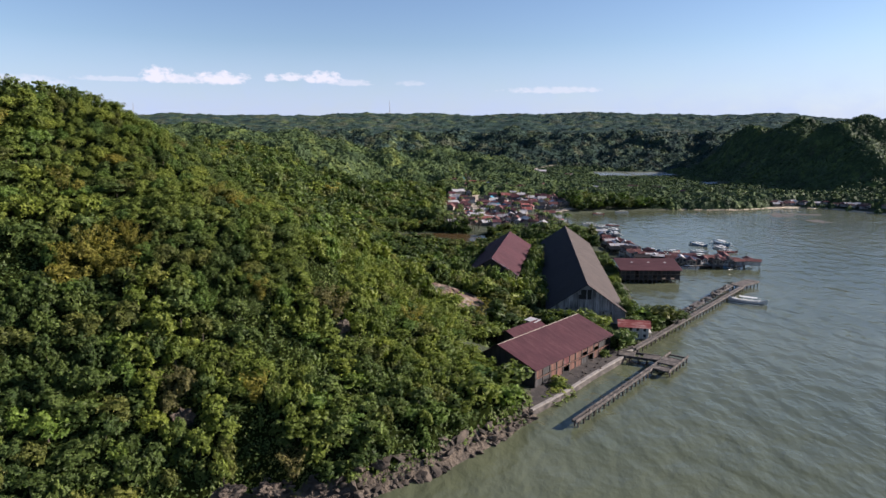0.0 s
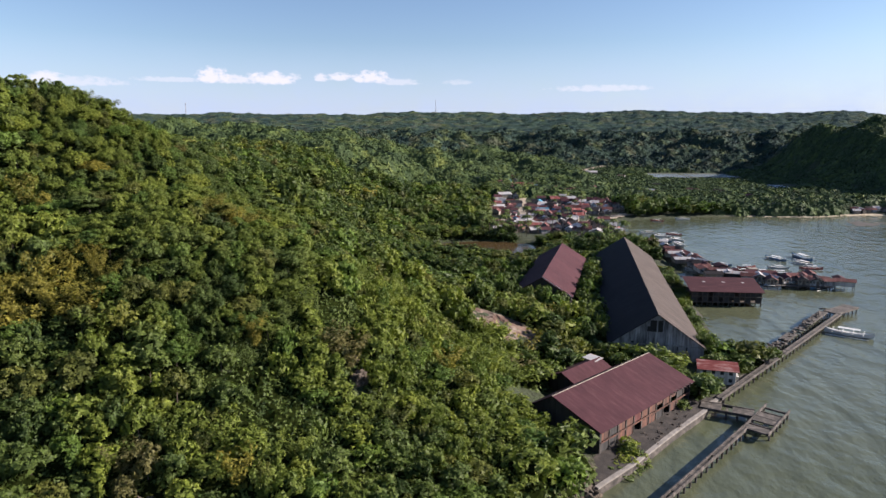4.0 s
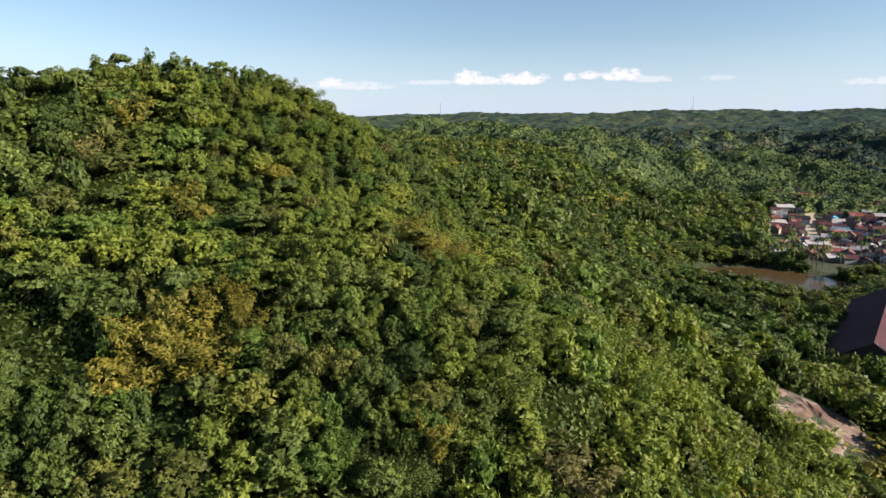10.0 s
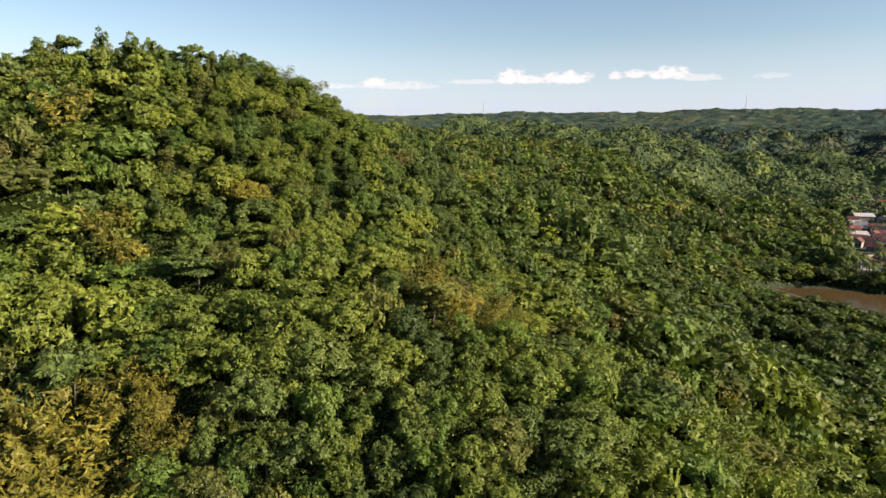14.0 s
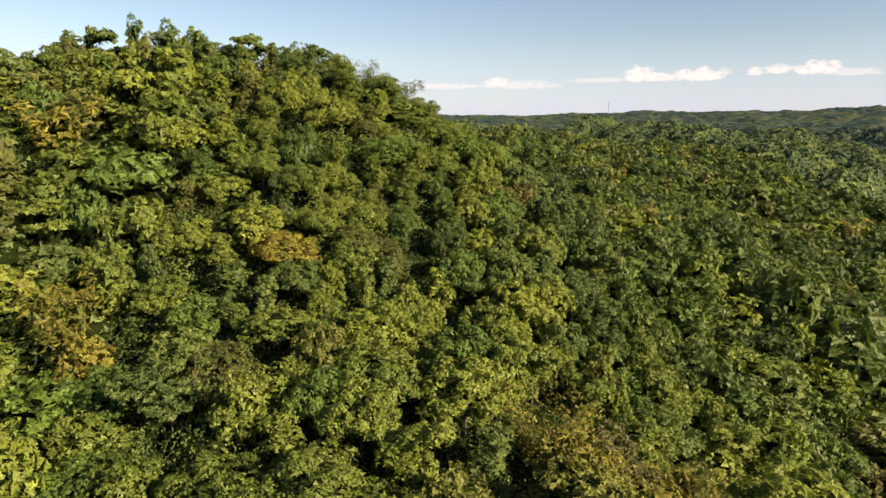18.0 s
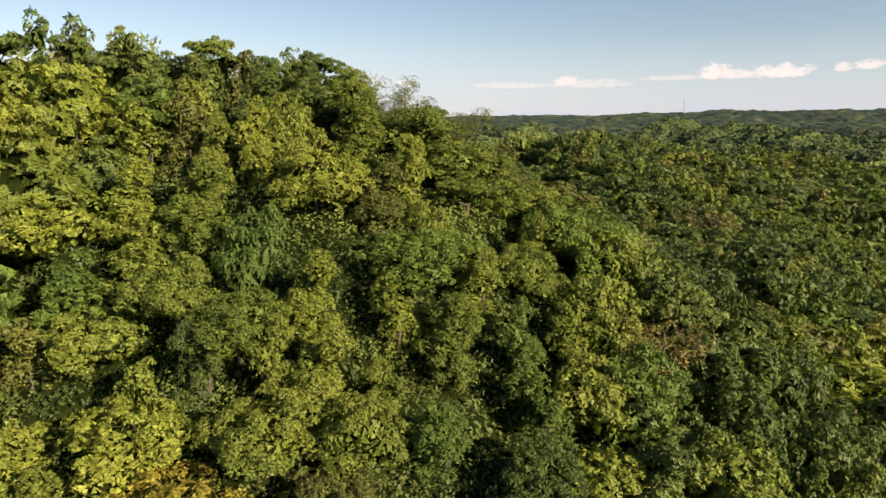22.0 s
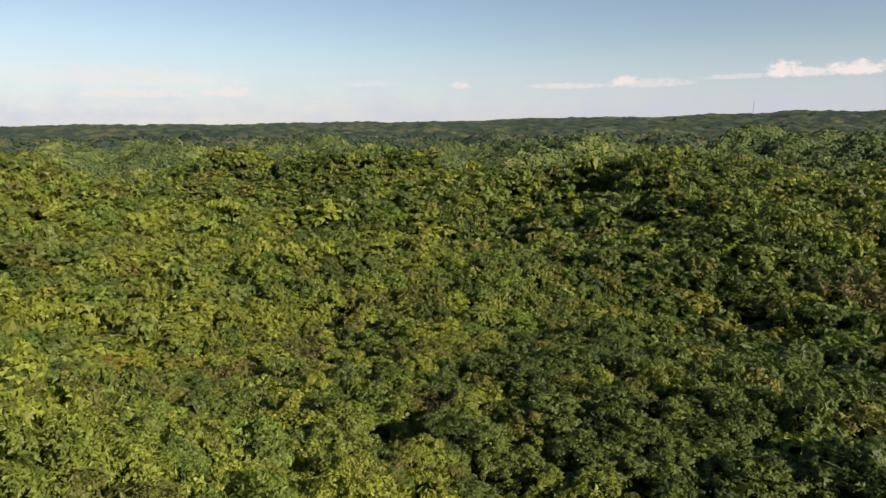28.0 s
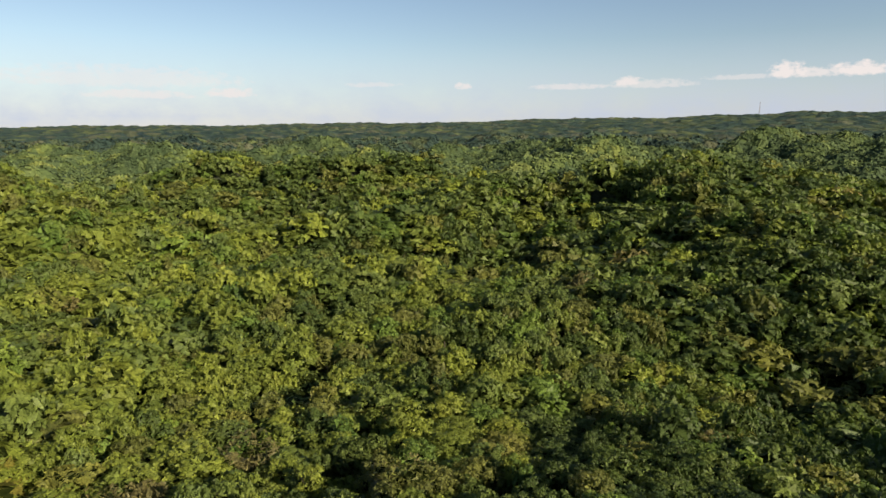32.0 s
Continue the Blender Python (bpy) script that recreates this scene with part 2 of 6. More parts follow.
def ground_material():
    """Leaf litter and earth under the trees; pale sand on the low shore of the bay."""
    m, nt, b = shader("ground")
    litter = ramp(nt, world_noise(nt, 0.35, 5.0), ((0.3, (0.011, 0.017, 0.005)), (0.5, (0.020, 0.030, 0.008)), (0.7, (0.036, 0.044, 0.012))))
    g = nt.nodes.new("ShaderNodeNewGeometry")
    sep = nt.nodes.new("ShaderNodeSeparateXYZ")
    nt.links.new(g.outputs["Position"], sep.inputs[0])

    def band(sock, lo, hi):
        n = nt.nodes.new("ShaderNodeMapRange")
        nt.links.new(sock, n.inputs[0])
        n.inputs[1].default_value, n.inputs[2].default_value = lo, hi
        return n.outputs[0]

    low, bay = band(sep.outputs["Z"], 0.95, 0.6), band(sep.outputs["X"], 185, 215)
    far = nt.nodes.new("ShaderNodeMath")
    far.operation = "MULTIPLY"
    nt.links.new(low, far.inputs[0]), nt.links.new(bay, far.inputs[1])
    sand = ramp(nt, world_noise(nt, 0.2, 4.0), ((0.3, (0.30, 0.24, 0.17)), (0.7, (0.46, 0.39, 0.29))))
    # bare rock and mud along the outer shore and the quay
    def times(a, b):
        n = nt.nodes.new("ShaderNodeMath")
        n.operation = "MULTIPLY"
        nt.links.new(a, n.inputs[0]), nt.links.new(b, n.inputs[1])
        return n.outputs[0]

    stony = times(band(sep.outputs["Z"], 4.6, 3.2), times(band(sep.outputs["X"], 34, 26), band(sep.outputs["Y"], 152, 142)))
    muddy = times(band(sep.outputs["Z"], 1.55, 1.3), band(sep.outputs["Y"], 330, 250))
    stone = ramp(nt, world_noise(nt, 0.5, 6.0, 0.7), ((0.3, (0.020, 0.016, 0.012)), (0.5, (0.056, 0.043, 0.031)), (0.7, (0.13, 0.10, 0.072))))
    col = mixed(nt, far.outputs[0], litter, sand)
    col = mixed(nt, stony, mixed(nt, muddy, col, (0.034, 0.030, 0.024)), stone)
    nt.links.new(col, b.inputs["Base Color"])
    b.inputs["Roughness"].default_value = 0.95
    bumped(nt, b, world_noise(nt, 0.25, 5.0, 0.7), 1.0, 2.0)
    return m


LEAVES = {
    "leaf_deep": ((0.0336, 0.0552, 0.0184), (0.0528, 0.0792, 0.0216), (0.0728, 0.0984, 0.0256)),
    "leaf_mid": ((0.0568, 0.0824, 0.0256), (0.0832, 0.1144, 0.0304), (0.1088, 0.1352, 0.0360)),
    "leaf_light": ((0.0888, 0.1192, 0.0248), (0.1184, 0.1480, 0.0272), (0.1424, 0.1656, 0.0320)),
    "leaf_olive": ((0.0712, 0.0824, 0.0248), (0.0984, 0.1088, 0.0280), (0.1200, 0.1248, 0.0336)),
    "leaf_gold": ((0.116, 0.106, 0.022), (0.152, 0.137, 0.026), (0.180, 0.156, 0.031)),
    "leaf_fresh": ((0.0576, 0.0968, 0.0232), (0.0808, 0.1256, 0.0256), (0.1024, 0.1440, 0.0304)),
    "leaf_tan": ((0.086, 0.080, 0.032), (0.112, 0.102, 0.040), (0.136, 0.120, 0.050)),
}
MAT = {
    "ground": ground_material(),
    "sea": sea_water("sea_water", (0.062, 0.072, 0.042), (0.084, 0.093, 0.056), 0.09, 1.3),
    # pale blue-grey base: the sky's reflection put into the water colour
    "sky_coloured_water": sea_water("sky_coloured_water", (0.1600, 0.1920, 0.2080), (0.2160, 0.2400, 0.2480), 0.22, 0.1),
    "pond": sea_water("pond_water", (0.050, 0.033, 0.015), (0.066, 0.045, 0.021), 0.16, 0.03),
    # near black: shade inside and between crowns, put into the colour
    "shade_core": plain("shade_core", ((0.3, (0.006, 0.009, 0.002)), (0.5, (0.011, 0.016, 0.004)), (0.7, (0.018, 0.023, 0.006))), 1.0, 1.2, 4.0, spec=0.0),
    # distant woods: blue of the air haze mixed into the leaf colours
    "hazed_canopy_deep": foliage("hazed_canopy_deep", (0.016, 0.030, 0.036), (0.030, 0.049, 0.041), (0.043, 0.066, 0.047), 0.0, 0.05, 0.55, 2.2),
    "hazed_canopy_mid": foliage("hazed_canopy_mid", (0.034, 0.051, 0.036), (0.053, 0.071, 0.041), (0.074, 0.087, 0.047), 0.0, 0.05, 0.55, 2.2),
    "hazed_canopy_light": foliage("hazed_canopy_light", (0.049, 0.068, 0.038), (0.070, 0.089, 0.042), (0.088, 0.109, 0.049), 0.0, 0.05, 0.55, 2.2),
    "hazed_canopy_olive": foliage("hazed_canopy_olive", (0.044, 0.052, 0.041), (0.062, 0.071, 0.050), (0.080, 0.089, 0.062), 0.0, 0.05, 0.55, 2.2),
    # country woods: greens lifted and blued a little, haze put into the colour
    "hazed_grove_deep": foliage("hazed_grove_deep", (0.039, 0.059, 0.033), (0.055, 0.080, 0.038), (0.071, 0.098, 0.046), 0.0, 0.05, 0.8, 0.35),
    "hazed_grove_mid": foliage("hazed_grove_mid", (0.056, 0.082, 0.037), (0.078, 0.108, 0.042), (0.098, 0.125, 0.050), 0.0, 0.05, 0.8, 0.35),
    "hazed_grove_light": foliage("hazed_grove_light", (0.082, 0.108, 0.038), (0.109, 0.133, 0.046), (0.128, 0.151, 0.054), 0.0, 0.05, 0.8, 0.35),
    "bark": plain("bark", ((0.3, (0.0400, 0.0304, 0.0208)), (0.7, (0.0960, 0.0760, 0.0560))), 0.9, 3.0),
    "pale_bark": plain("pale_bark", ((0.3, (0.1600, 0.1320, 0.0880)), (0.7, (0.2880, 0.2480, 0.1760))), 0.9, 3.0),
    "rock": plain("rock", ((0.25, (0.0176, 0.0136, 0.0104)), (0.5, (0.0464, 0.0360, 0.0272)), (0.75, (0.1200, 0.0920, 0.0656))), 0.92, 0.5, 6.0, 0.15),
    "crag": plain("crag", ((0.3, (0.0280, 0.0224, 0.0176)), (0.5, (0.0680, 0.0528, 0.0400)), (0.7, (0.1440, 0.1120, 0.0840))), 0.95, 0.9, 7.0, 0.3),
    "earth": plain("earth", ((0.34, (0.0680, 0.0336, 0.0240)), (0.48, (0.1120, 0.0680, 0.0496)), (0.66, (0.2080, 0.1680, 0.1360))), 0.95, 0.18, 5.0, 0.1),
    "yard": plain("yard", ((0.3, (0.0128, 0.0112, 0.0096)), (0.5, (0.0272, 0.0224, 0.0200)), (0.7, (0.0576, 0.0464, 0.0400))), 0.95, 0.45, 6.0, 0.12),
    "sand": plain("sand", ((0.3, (0.2400, 0.1920, 0.1360)), (0.7, (0.3840, 0.3200, 0.2400))), 0.95, 0.2, 5.0),
    "maroon": sheet_metal("maroon_roof", ((0.3, (0.0448, 0.0192, 0.0240)), (0.55, (0.0608, 0.0256, 0.0312)), (0.75, (0.0848, 0.0416, 0.0448)))),
    "red_roof": sheet_metal("red_roof", ((0.34, (0.1360, 0.0400, 0.0384)), (0.5, (0.2080, 0.0600, 0.0544)), (0.62, (0.3200, 0.1920, 0.1760)))),
    "rust_roof": sheet_metal("rust_roof", ((0.3, (0.0600, 0.0272, 0.0272)), (0.5, (0.1040, 0.0440, 0.0424)), (0.7, (0.1600, 0.0960, 0.0880)))),
    "grey_roof": sheet_metal("grey_roof", ((0.3, (0.0464, 0.0376, 0.0344)), (0.5, (0.0656, 0.0544, 0.0496)), (0.72, (0.0896, 0.0752, 0.0680)))),
    # dark grey roofing of houses; on the store's left slope it paints shade
    "dark_and_shaded_roof": sheet_metal("dark_and_shaded_roof", ((0.3, (0.0144, 0.0136, 0.0168)), (0.7, (0.0256, 0.0232, 0.0272)))),
    "zinc": sheet_metal("zinc", ((0.3, (0.2400, 0.2400, 0.2480)), (0.5, (0.3680, 0.3680, 0.3760)), (0.7, (0.2720, 0.1920, 0.1520))), 0.45),
    "blue_roof": sheet_metal("blue_roof", ((0.3, (0.0320, 0.1280, 0.2080)), (0.7, (0.0640, 0.2240, 0.3200)))),
    "concrete": streaked("stained_concrete", (0.32, 0.32, 0.325), (0.05, 0.05, 0.056)),
    "dark_wall": streaked("dark_wall", (0.0440, 0.0400, 0.0400), (0.0176, 0.0160, 0.0160)),
    "rust_wall": streaked("rust_wall", (0.1320, 0.0560, 0.0360), (0.0400, 0.0224, 0.0192)),
    "white_wall": streaked("white_wall", (0.5280, 0.5120, 0.4800), (0.2880, 0.2720, 0.2560)),
    "cream_wall": streaked("cream_wall", (0.3040, 0.2640, 0.2160), (0.1440, 0.1200, 0.1000)),
    "coping": plain("coping", ((0.3, (0.1360, 0.1240, 0.1120)), (0.7, (0.2720, 0.2480, 0.2240))), 0.9, 0.8),
    "pier": plain("pier_concrete", ((0.32, (0.0224, 0.0192, 0.0168)), (0.5, (0.0528, 0.0448, 0.0400)), (0.68, (0.1360, 0.1160, 0.1000))), 0.92, 0.7, 6.0, 0.06),
    "wood": plain("old_timber", ((0.3, (0.0400, 0.0320, 0.0264)), (0.7, (0.1040, 0.0840, 0.0680))), 0.9, 1.5),
    "void": plain("dark_inside", ((0.3, (0.0096, 0.0088, 0.0088)), (0.7, (0.0160, 0.0152, 0.0144))), 0.9, 1.0),
    "hull_white": plain("white_paint", ((0.3, (0.4640, 0.4640, 0.4560)), (0.7, (0.6240, 0.6240, 0.6080))), 0.5, 0.8),
    "hull_blue": plain("blue_paint", ((0.3, (0.0400, 0.1040, 0.1920)), (0.7, (0.0720, 0.1600, 0.2640))), 0.5, 0.8),
    "hull_red": plain("red_paint", ((0.3, (0.2080, 0.0480, 0.0400)), (0.7, (0.3040, 0.0960, 0.0800))), 0.5, 0.8),
    "glass": plain("dark_glazing", ((0.3, (0.0160, 0.0200, 0.0240)), (0.7, (0.0320, 0.0360, 0.0400))), 0.15, 0.5),
    "steel": plain("mast_steel", ((0.3, (0.1760, 0.1760, 0.1840)), (0.7, (0.2720, 0.2720, 0.2800))), 0.6, 0.5),
}

for kind, tones in LEAVES.items():
    MAT[kind] = foliage(kind, *tones)
    MAT["small_" + kind] = foliage("small_" + kind, *tones, leaflet=19.0)


# ---------------------------------------------------------------- building blocks
def fast_mesh(name, verts, faces, mats, index=None, smooth=False):
    """A mesh from arrays: verts (n, 3), faces (m, k) with k corners each."""
    me = bpy.data.meshes.new(name)
    verts, faces = np.asarray(verts, np.float32), np.asarray(faces, np.int32)
    m, k = faces.shape
    me.vertices.add(len(verts))
    me.vertices.foreach_set("co", verts.ravel())
    me.loops.add(m * k)
    me.loops.foreach_set("vertex_index", faces.ravel())
    me.polygons.add(m)
    me.polygons.foreach_set("loop_start", np.arange(0, m * k, k, dtype=np.int32))
    for mat in mats:
        me.materials.append(mat)
    if index is not None:
        me.polygons.foreach_set("material_index", np.asarray(index, np.int32))
    me.polygons.foreach_set("use_smooth", np.full(m, smooth, bool))
    me.update(calc_edges=True)
    return me


def part(name, bm, material, parent=None, label="", smooth=False):
    me = bpy.data.meshes.new(name)
    bm.to_mesh(me)
    bm.free()
    me.materials.append(material)
    if smooth:
        me.polygons.foreach_set("use_smooth", np.full(len(me.polygons), True))
    ob = new(name, me)
    ob.parent = parent
    return tagged(ob, label)


def thing(name, m, label, category, group="", kind=""):
    ob = new(name)
    ob.empty_display_size = 0.5
    ob.matrix_world = m
    return tagged(ob, label, category, group, kind)


def box(bm, lo, hi, bevel=0.0):
    """A box between two corners, its long edges eased by bevel."""
    size = [max(1e-3, b - a) for a, b in zip(lo, hi)]
    mid = [(a + b) / 2 for a, b in zip(lo, hi)]
    r = bmesh.ops.create_cube(bm, size=1.0, matrix=Matrix.Translation(mid) @ Matrix.Diagonal((*size, 1)))
    if bevel:
        es = list({e for v in r["verts"] for e in v.link_edges})
        bmesh.ops.bevel(bm, geom=es, offset=bevel, segments=1, affect="EDGES")
    return bm


def slab(bm, a, b, c, d, thick):
    """A plate with the corners a, b, c, d, thick metres deep below them."""
    a, b, c, d = map(Vector, (a, b, c, d))
    n = (b - a).cross(d - a).normalized() * thick
    top = [bm.verts.new(p) for p in (a, b, c, d)]
    low = [bm.verts.new(p - n) for p in (a, b, c, d)]
    bm.faces.new(top), bm.faces.new(low[::-1])
    for i in range(4):
        bm.faces.new((top[i], low[i], low[(i + 1) % 4], top[(i + 1) % 4]))
    return bm


def beam(bm, a, b, r, sides=6, r2=None):
    """A round bar from a to b, tapering from r to r2."""
    a, b = Vector(a), Vector(b)
    q = (b - a).to_track_quat("Z", "Y")
    r2 = r if r2 is None else r2
    rings = []
    for p, rad in ((a, r), (b, r2)):
        rings.append([bm.verts.new(p + q @ Vector((rad * math.cos(t), rad * math.sin(t), 0))) for t in np.arange(sides) * math.tau / sides])
    for i in range(sides):
        j = (i + 1) % sides
        bm.faces.new((rings[0][i], rings[0][j], rings[1][j], rings[1][i]))
    bm.faces.new(rings[0][::-1]), bm.faces.new(rings[1])
    return bm


def prism(bm, outline, y0, y1):
    """An outline of (x, z) drawn out from y0 to y1."""
    f = [bm.verts.new((x, y0, z)) for x, z in outline]
    g = [bm.verts.new((x, y1, z)) for x, z in outline]
    bm.faces.new(f[::-1] if y1 > y0 else f), bm.faces.new(g if y1 > y0 else g[::-1])
    n = len(f)
    for i in range(n):
        j = (i + 1) % n
        bm.faces.new((f[i], g[i], g[j], f[j]))
    bmesh.ops.recalc_face_normals(bm, faces=bm.faces)
    return bm


# ---------------------------------------------------------------- lie of the land
COAST = np.array([(-900, -500), (-330, -90), (-150, 30), (-70, 82), (-33, 101), (-15, 104), (-1, 113), (13, 127), (22, 137.8), (31.7, 148), (42.2, 160.6), (53, 172.6), (55, 176.5), (64, 184),
                  (84, 206), (90, 216), (84, 224), (74, 226), (79, 262), (86, 300), (92, 345), (95, 400), (98, 440), (92, 470), (100, 500), (126, 516),
                  (198, 536), (250, 532), (283, 543), (306, 550), (331, 543), (346, 526), (356, 506), (420, 462), (700, 400), (1500, 150), (5200, -900)], float)
LAND = np.vstack([COAST, [(5200, 5200), (-5200, 5200), (-5200, -500)]])


def inside(poly, x, y):
    hit = np.zeros(np.shape(x), bool)
    for (x1, y1), (x2, y2) in zip(poly, np.roll(poly, -1, 0)):
        if y1 == y2:
            continue
        hit ^= ((y1 > y) != (y2 > y)) & (x < (x2 - x1) * (y - y1) / (y2 - y1) + x1)
    return hit


def to_line(line, x, y):
    """Distance from a line of straight stretches."""
    best = np.full(np.shape(x), 1e9)
    for (x1, y1), (x2, y2) in zip(line[:-1], line[1:]):
        dx, dy = x2 - x1, y2 - y1
        t = np.clip(((x - x1) * dx + (y - y1) * dy) / (dx * dx + dy * dy), 0, 1)
        best = np.minimum(best, np.hypot(x - x1 - t * dx, y - y1 - t * dy))
    return best


def inland(x, y):
    """Metres from the shore, negative out at sea."""
    d = to_line(COAST, x, y)
    return np.where(inside(LAND, x, y), d, -d)


def smooth_step(v, lo, hi):
    t = np.clip((v - lo) / (hi - lo), 0, 1)
    return t * t * (3 - 2 * t)


def hillock(x, y, height, cx, cy, rx, ry, turn):
    dx, dy = x - cx, y - cy
    u, v = dx * math.cos(turn) + dy * math.sin(turn), dy * math.cos(turn) - dx * math.sin(turn)
    return height * np.exp(-0.5 * ((u / rx) ** 2 + (v / ry) ** 2))


def rolling(x, y):
    """Low hills inland: crossing waves of several lengths."""
    h = np.zeros(np.shape(x))
    for amp, length, ang, ph in ((4.5, 310, 0.4, 0.3), (4.0, 230, 1.7, 1.1), (3.6, 150, 2.6, 2.0), (3.4, 118, 0.9, 4.0), (2.8, 83, 2.1, 0.7), (2.2, 57, 0.1, 5.0)):
        h = h + amp * np.sin((x * math.cos(ang) + y * math.sin(ang)) * math.tau / length + ph + 1.3 * np.sin((x * math.sin(ang) - y * math.cos(ang)) * math.tau / (length * 1.9)))
    return h




def land_height(x, y):
    x, y = np.asarray(x, float), np.asarray(y, float)
    edge = -89 - 0.05 * (y - 250)
    west = 1 / (1 + np.exp(np.clip((x - edge) / 28.6, -60, 60)))
    h = 1.6 + 40.3 * np.maximum(west, 1.05 * smooth_step(y + 0.25 * np.abs(x - 150), 900, 1500))
    h = h + hillock(x, y, 33.8, -122, 151, 32, 21, -0.65) + hillock(x, y, 27.8, -44.5, 146, 29, 18.6, 0.43)
    h = h + hillock(x, y, 36, -65.4, 199, 34, 28, 0.1) + hillock(x, y, 22.9, -108.9, 263.7, 40, 28.5, -1.75)
    h = h - hillock(x, y, 12.8, -127, 277.8, 31, 18, -0.56) + hillock(x, y, 16.5, -92, 171.5, 21, 13, -0.2) + hillock(x, y, 2.6, -90, 177, 12, 12, 0) + hillock(x, y, 5, 4, 213, 12, 10, 0) + hillock(x, y, 2.6, -74, 149, 9, 9, 0) + hillock(x, y, 3.5, -138, 213, 13, 12, 0)
    h = h + hillock(x, y, 24, -55, 760, 85, 105, 0) + hillock(x, y, 17, 45, 880, 70, 80, 0)
    h = h + hillock(x, y, 74, 530, 850, 150, 150, 0.0) + hillock(x, y, 10, -215, 460, 60, 70, 0.3) + hillock(x, y, 16, -370, 790, 90, 120, 0.0)
    away = np.hypot(x, y - 100)
    h = h + 1.1 * rolling(x, y) * smooth_step(away, 190, 420) * (1 - 0.85 * smooth_step(away, 1300, 2400)) * np.clip((h - 3) / 20, 0, 1.3)
    az = np.degrees(np.arctan2(-x, y))
    ridge = np.interp(az, (-60, -34, -28, -10, 10, 30, 52, 82, 120), (46, 56, 98, 108, 101, 85, 61, 44, 32))
    wave = 1 + 0.05 * np.sin(az * 0.35) + 0.03 * np.sin(az * 0.9 + 1) + 0.015 * np.sin(az * 2.3)
    h = h + ridge * wave * smooth_step(away, 1700, 3500)
    # the mangrove flat at the head of the bay
    marsh = smooth_step(x, 105, 150) * (1 - smooth_step(x, 390, 470)) * smooth_step(y, 500, 540) * (1 - smooth_step(y, 1080, 1180))
    h = h * (1 - marsh) + np.minimum(h, 3.0) * marsh
    # level yards by the sheds
    start = np.interp(y, (140, 188, 200, 238, 255), (2, 4, 17, 17, 3))
    flat = smooth_step(x, start, start + 18) * (1 - smooth_step(y, 335, 380)) * smooth_step(y, 138, 152)
    h = h * (1 - flat) + 1.6 * flat
    # ponds behind the sheds and up the valley
    d = inland(x, y)
    steep = np.where(y < 420, 1.15, 0.16 + 0.3 * smooth_step(x, 330, 420))
    shore = np.where(d > 0, 0.15 + d * steep, np.maximum(d * 0.3, -4.0))
    seawall = smooth_step(x, 20, 24) * (1 - smooth_step(y, 232, 240))
    shore = np.where((d > 0) & (seawall > 0.5), np.minimum(1.6, -1.6 + d * 0.8), shore)
    h = np.minimum(h, shore)
    pond = np.sqrt(((x - 0.5) / 35) ** 2 + ((y - 374) / 27) ** 2)
    h = h * smooth_step(pond, 0.85, 1.25) + (-0.5) * (1 - smooth_step(pond, 0.85, 1.25))
    for cx, cy, rx, ry in ((300, 968, 70, 78), (345, 797, 26, 42)):
        fish = np.maximum(np.abs(x - cx) / rx, np.abs(y - cy) / ry)
        h = h * smooth_step(fish, 0.98, 1.2) + 0.98 * (1 - smooth_step(fish, 0.98, 1.2))
    return h


def height_at(x, y):
    return float(land_height(np.array([x]), np.array([y]))[0])


def graded(lo, hi, near_lo, near_hi, step, grow):
    """Grid lines: even steps over the near stretch, longer ones outwards."""
    mid = list(np.arange(near_lo, near_hi + 1e-6, step))
    up, s = [near_hi], step
    while up[-1] < hi:
        s *= grow
        up.append(min(hi, up[-1] + s))
    down, s = [near_lo], step
    while down[-1] > lo:
        s *= grow
        down.append(max(lo, down[-1] - s))
    return np.array(down[:0:-1] + mid + up[1:])


def make_ground():
    gx, gy = graded(-4700, 4700, -200, 150, 3.6, 1.06), graded(-700, 4700, 70, 380, 3.6, 1.05)
    X, Y = np.meshgrid(gx, gy)
    Z = land_height(X, Y)
    nx, ny = len(gx), len(gy)
    idx = np.arange(nx * ny).reshape(ny, nx)
    F = np.stack([idx[:-1, :-1], idx[:-1, 1:], idx[1:, 1:], idx[1:, :-1]], -1).reshape(-1, 4)
    ob = new("ground", fast_mesh("ground", np.stack([X, Y, Z], -1).reshape(-1, 3), F, [MAT["ground"]], smooth=True))
    tagged(ob, "hilly forest ground sloping down to a rocky shore", "ground", kind="structure")


make_ground()


def make_water():
    gx, gy = np.linspace(-4700, 4700, 41), np.linspace(-3000, 1500, 31)
    X, Y = np.meshgrid(gx, gy)
    idx = np.arange(X.size).reshape(X.shape)
    F = np.stack([idx[:-1, :-1], idx[:-1, 1:], idx[1:, 1:], idx[1:, :-1]], -1).reshape(-1, 4)
    V = np.stack([X, Y, np.zeros_like(X)], -1).reshape(-1, 3)
    tagged(new("water", fast_mesh("water", V, F, [MAT["sea"]], smooth=True)), "murky grey-green sea water with a light chop", "sea", kind="structure")


make_water()


def pool(name, cx, cy, rx, ry, z, label, material, power=2.0):
    bm = bmesh.new()
    ring = []
    for t in np.arange(40) * math.tau / 40:
        c, s = math.cos(t), math.sin(t)
        k = (abs(c) ** power + abs(s) ** power) ** (-1 / power)
        ring.append(bm.verts.new((cx + rx * k * c, cy + ry * k * s, z)))
    bm.faces.new(ring)
    ob = part(name, bm, material)
    tagged(ob, label, "pond", kind="structure")


pool("pond_water", 0.5, 374, 41, 32, 1.0, "still brown pond water behind the sheds", MAT["pond"], 2.6)


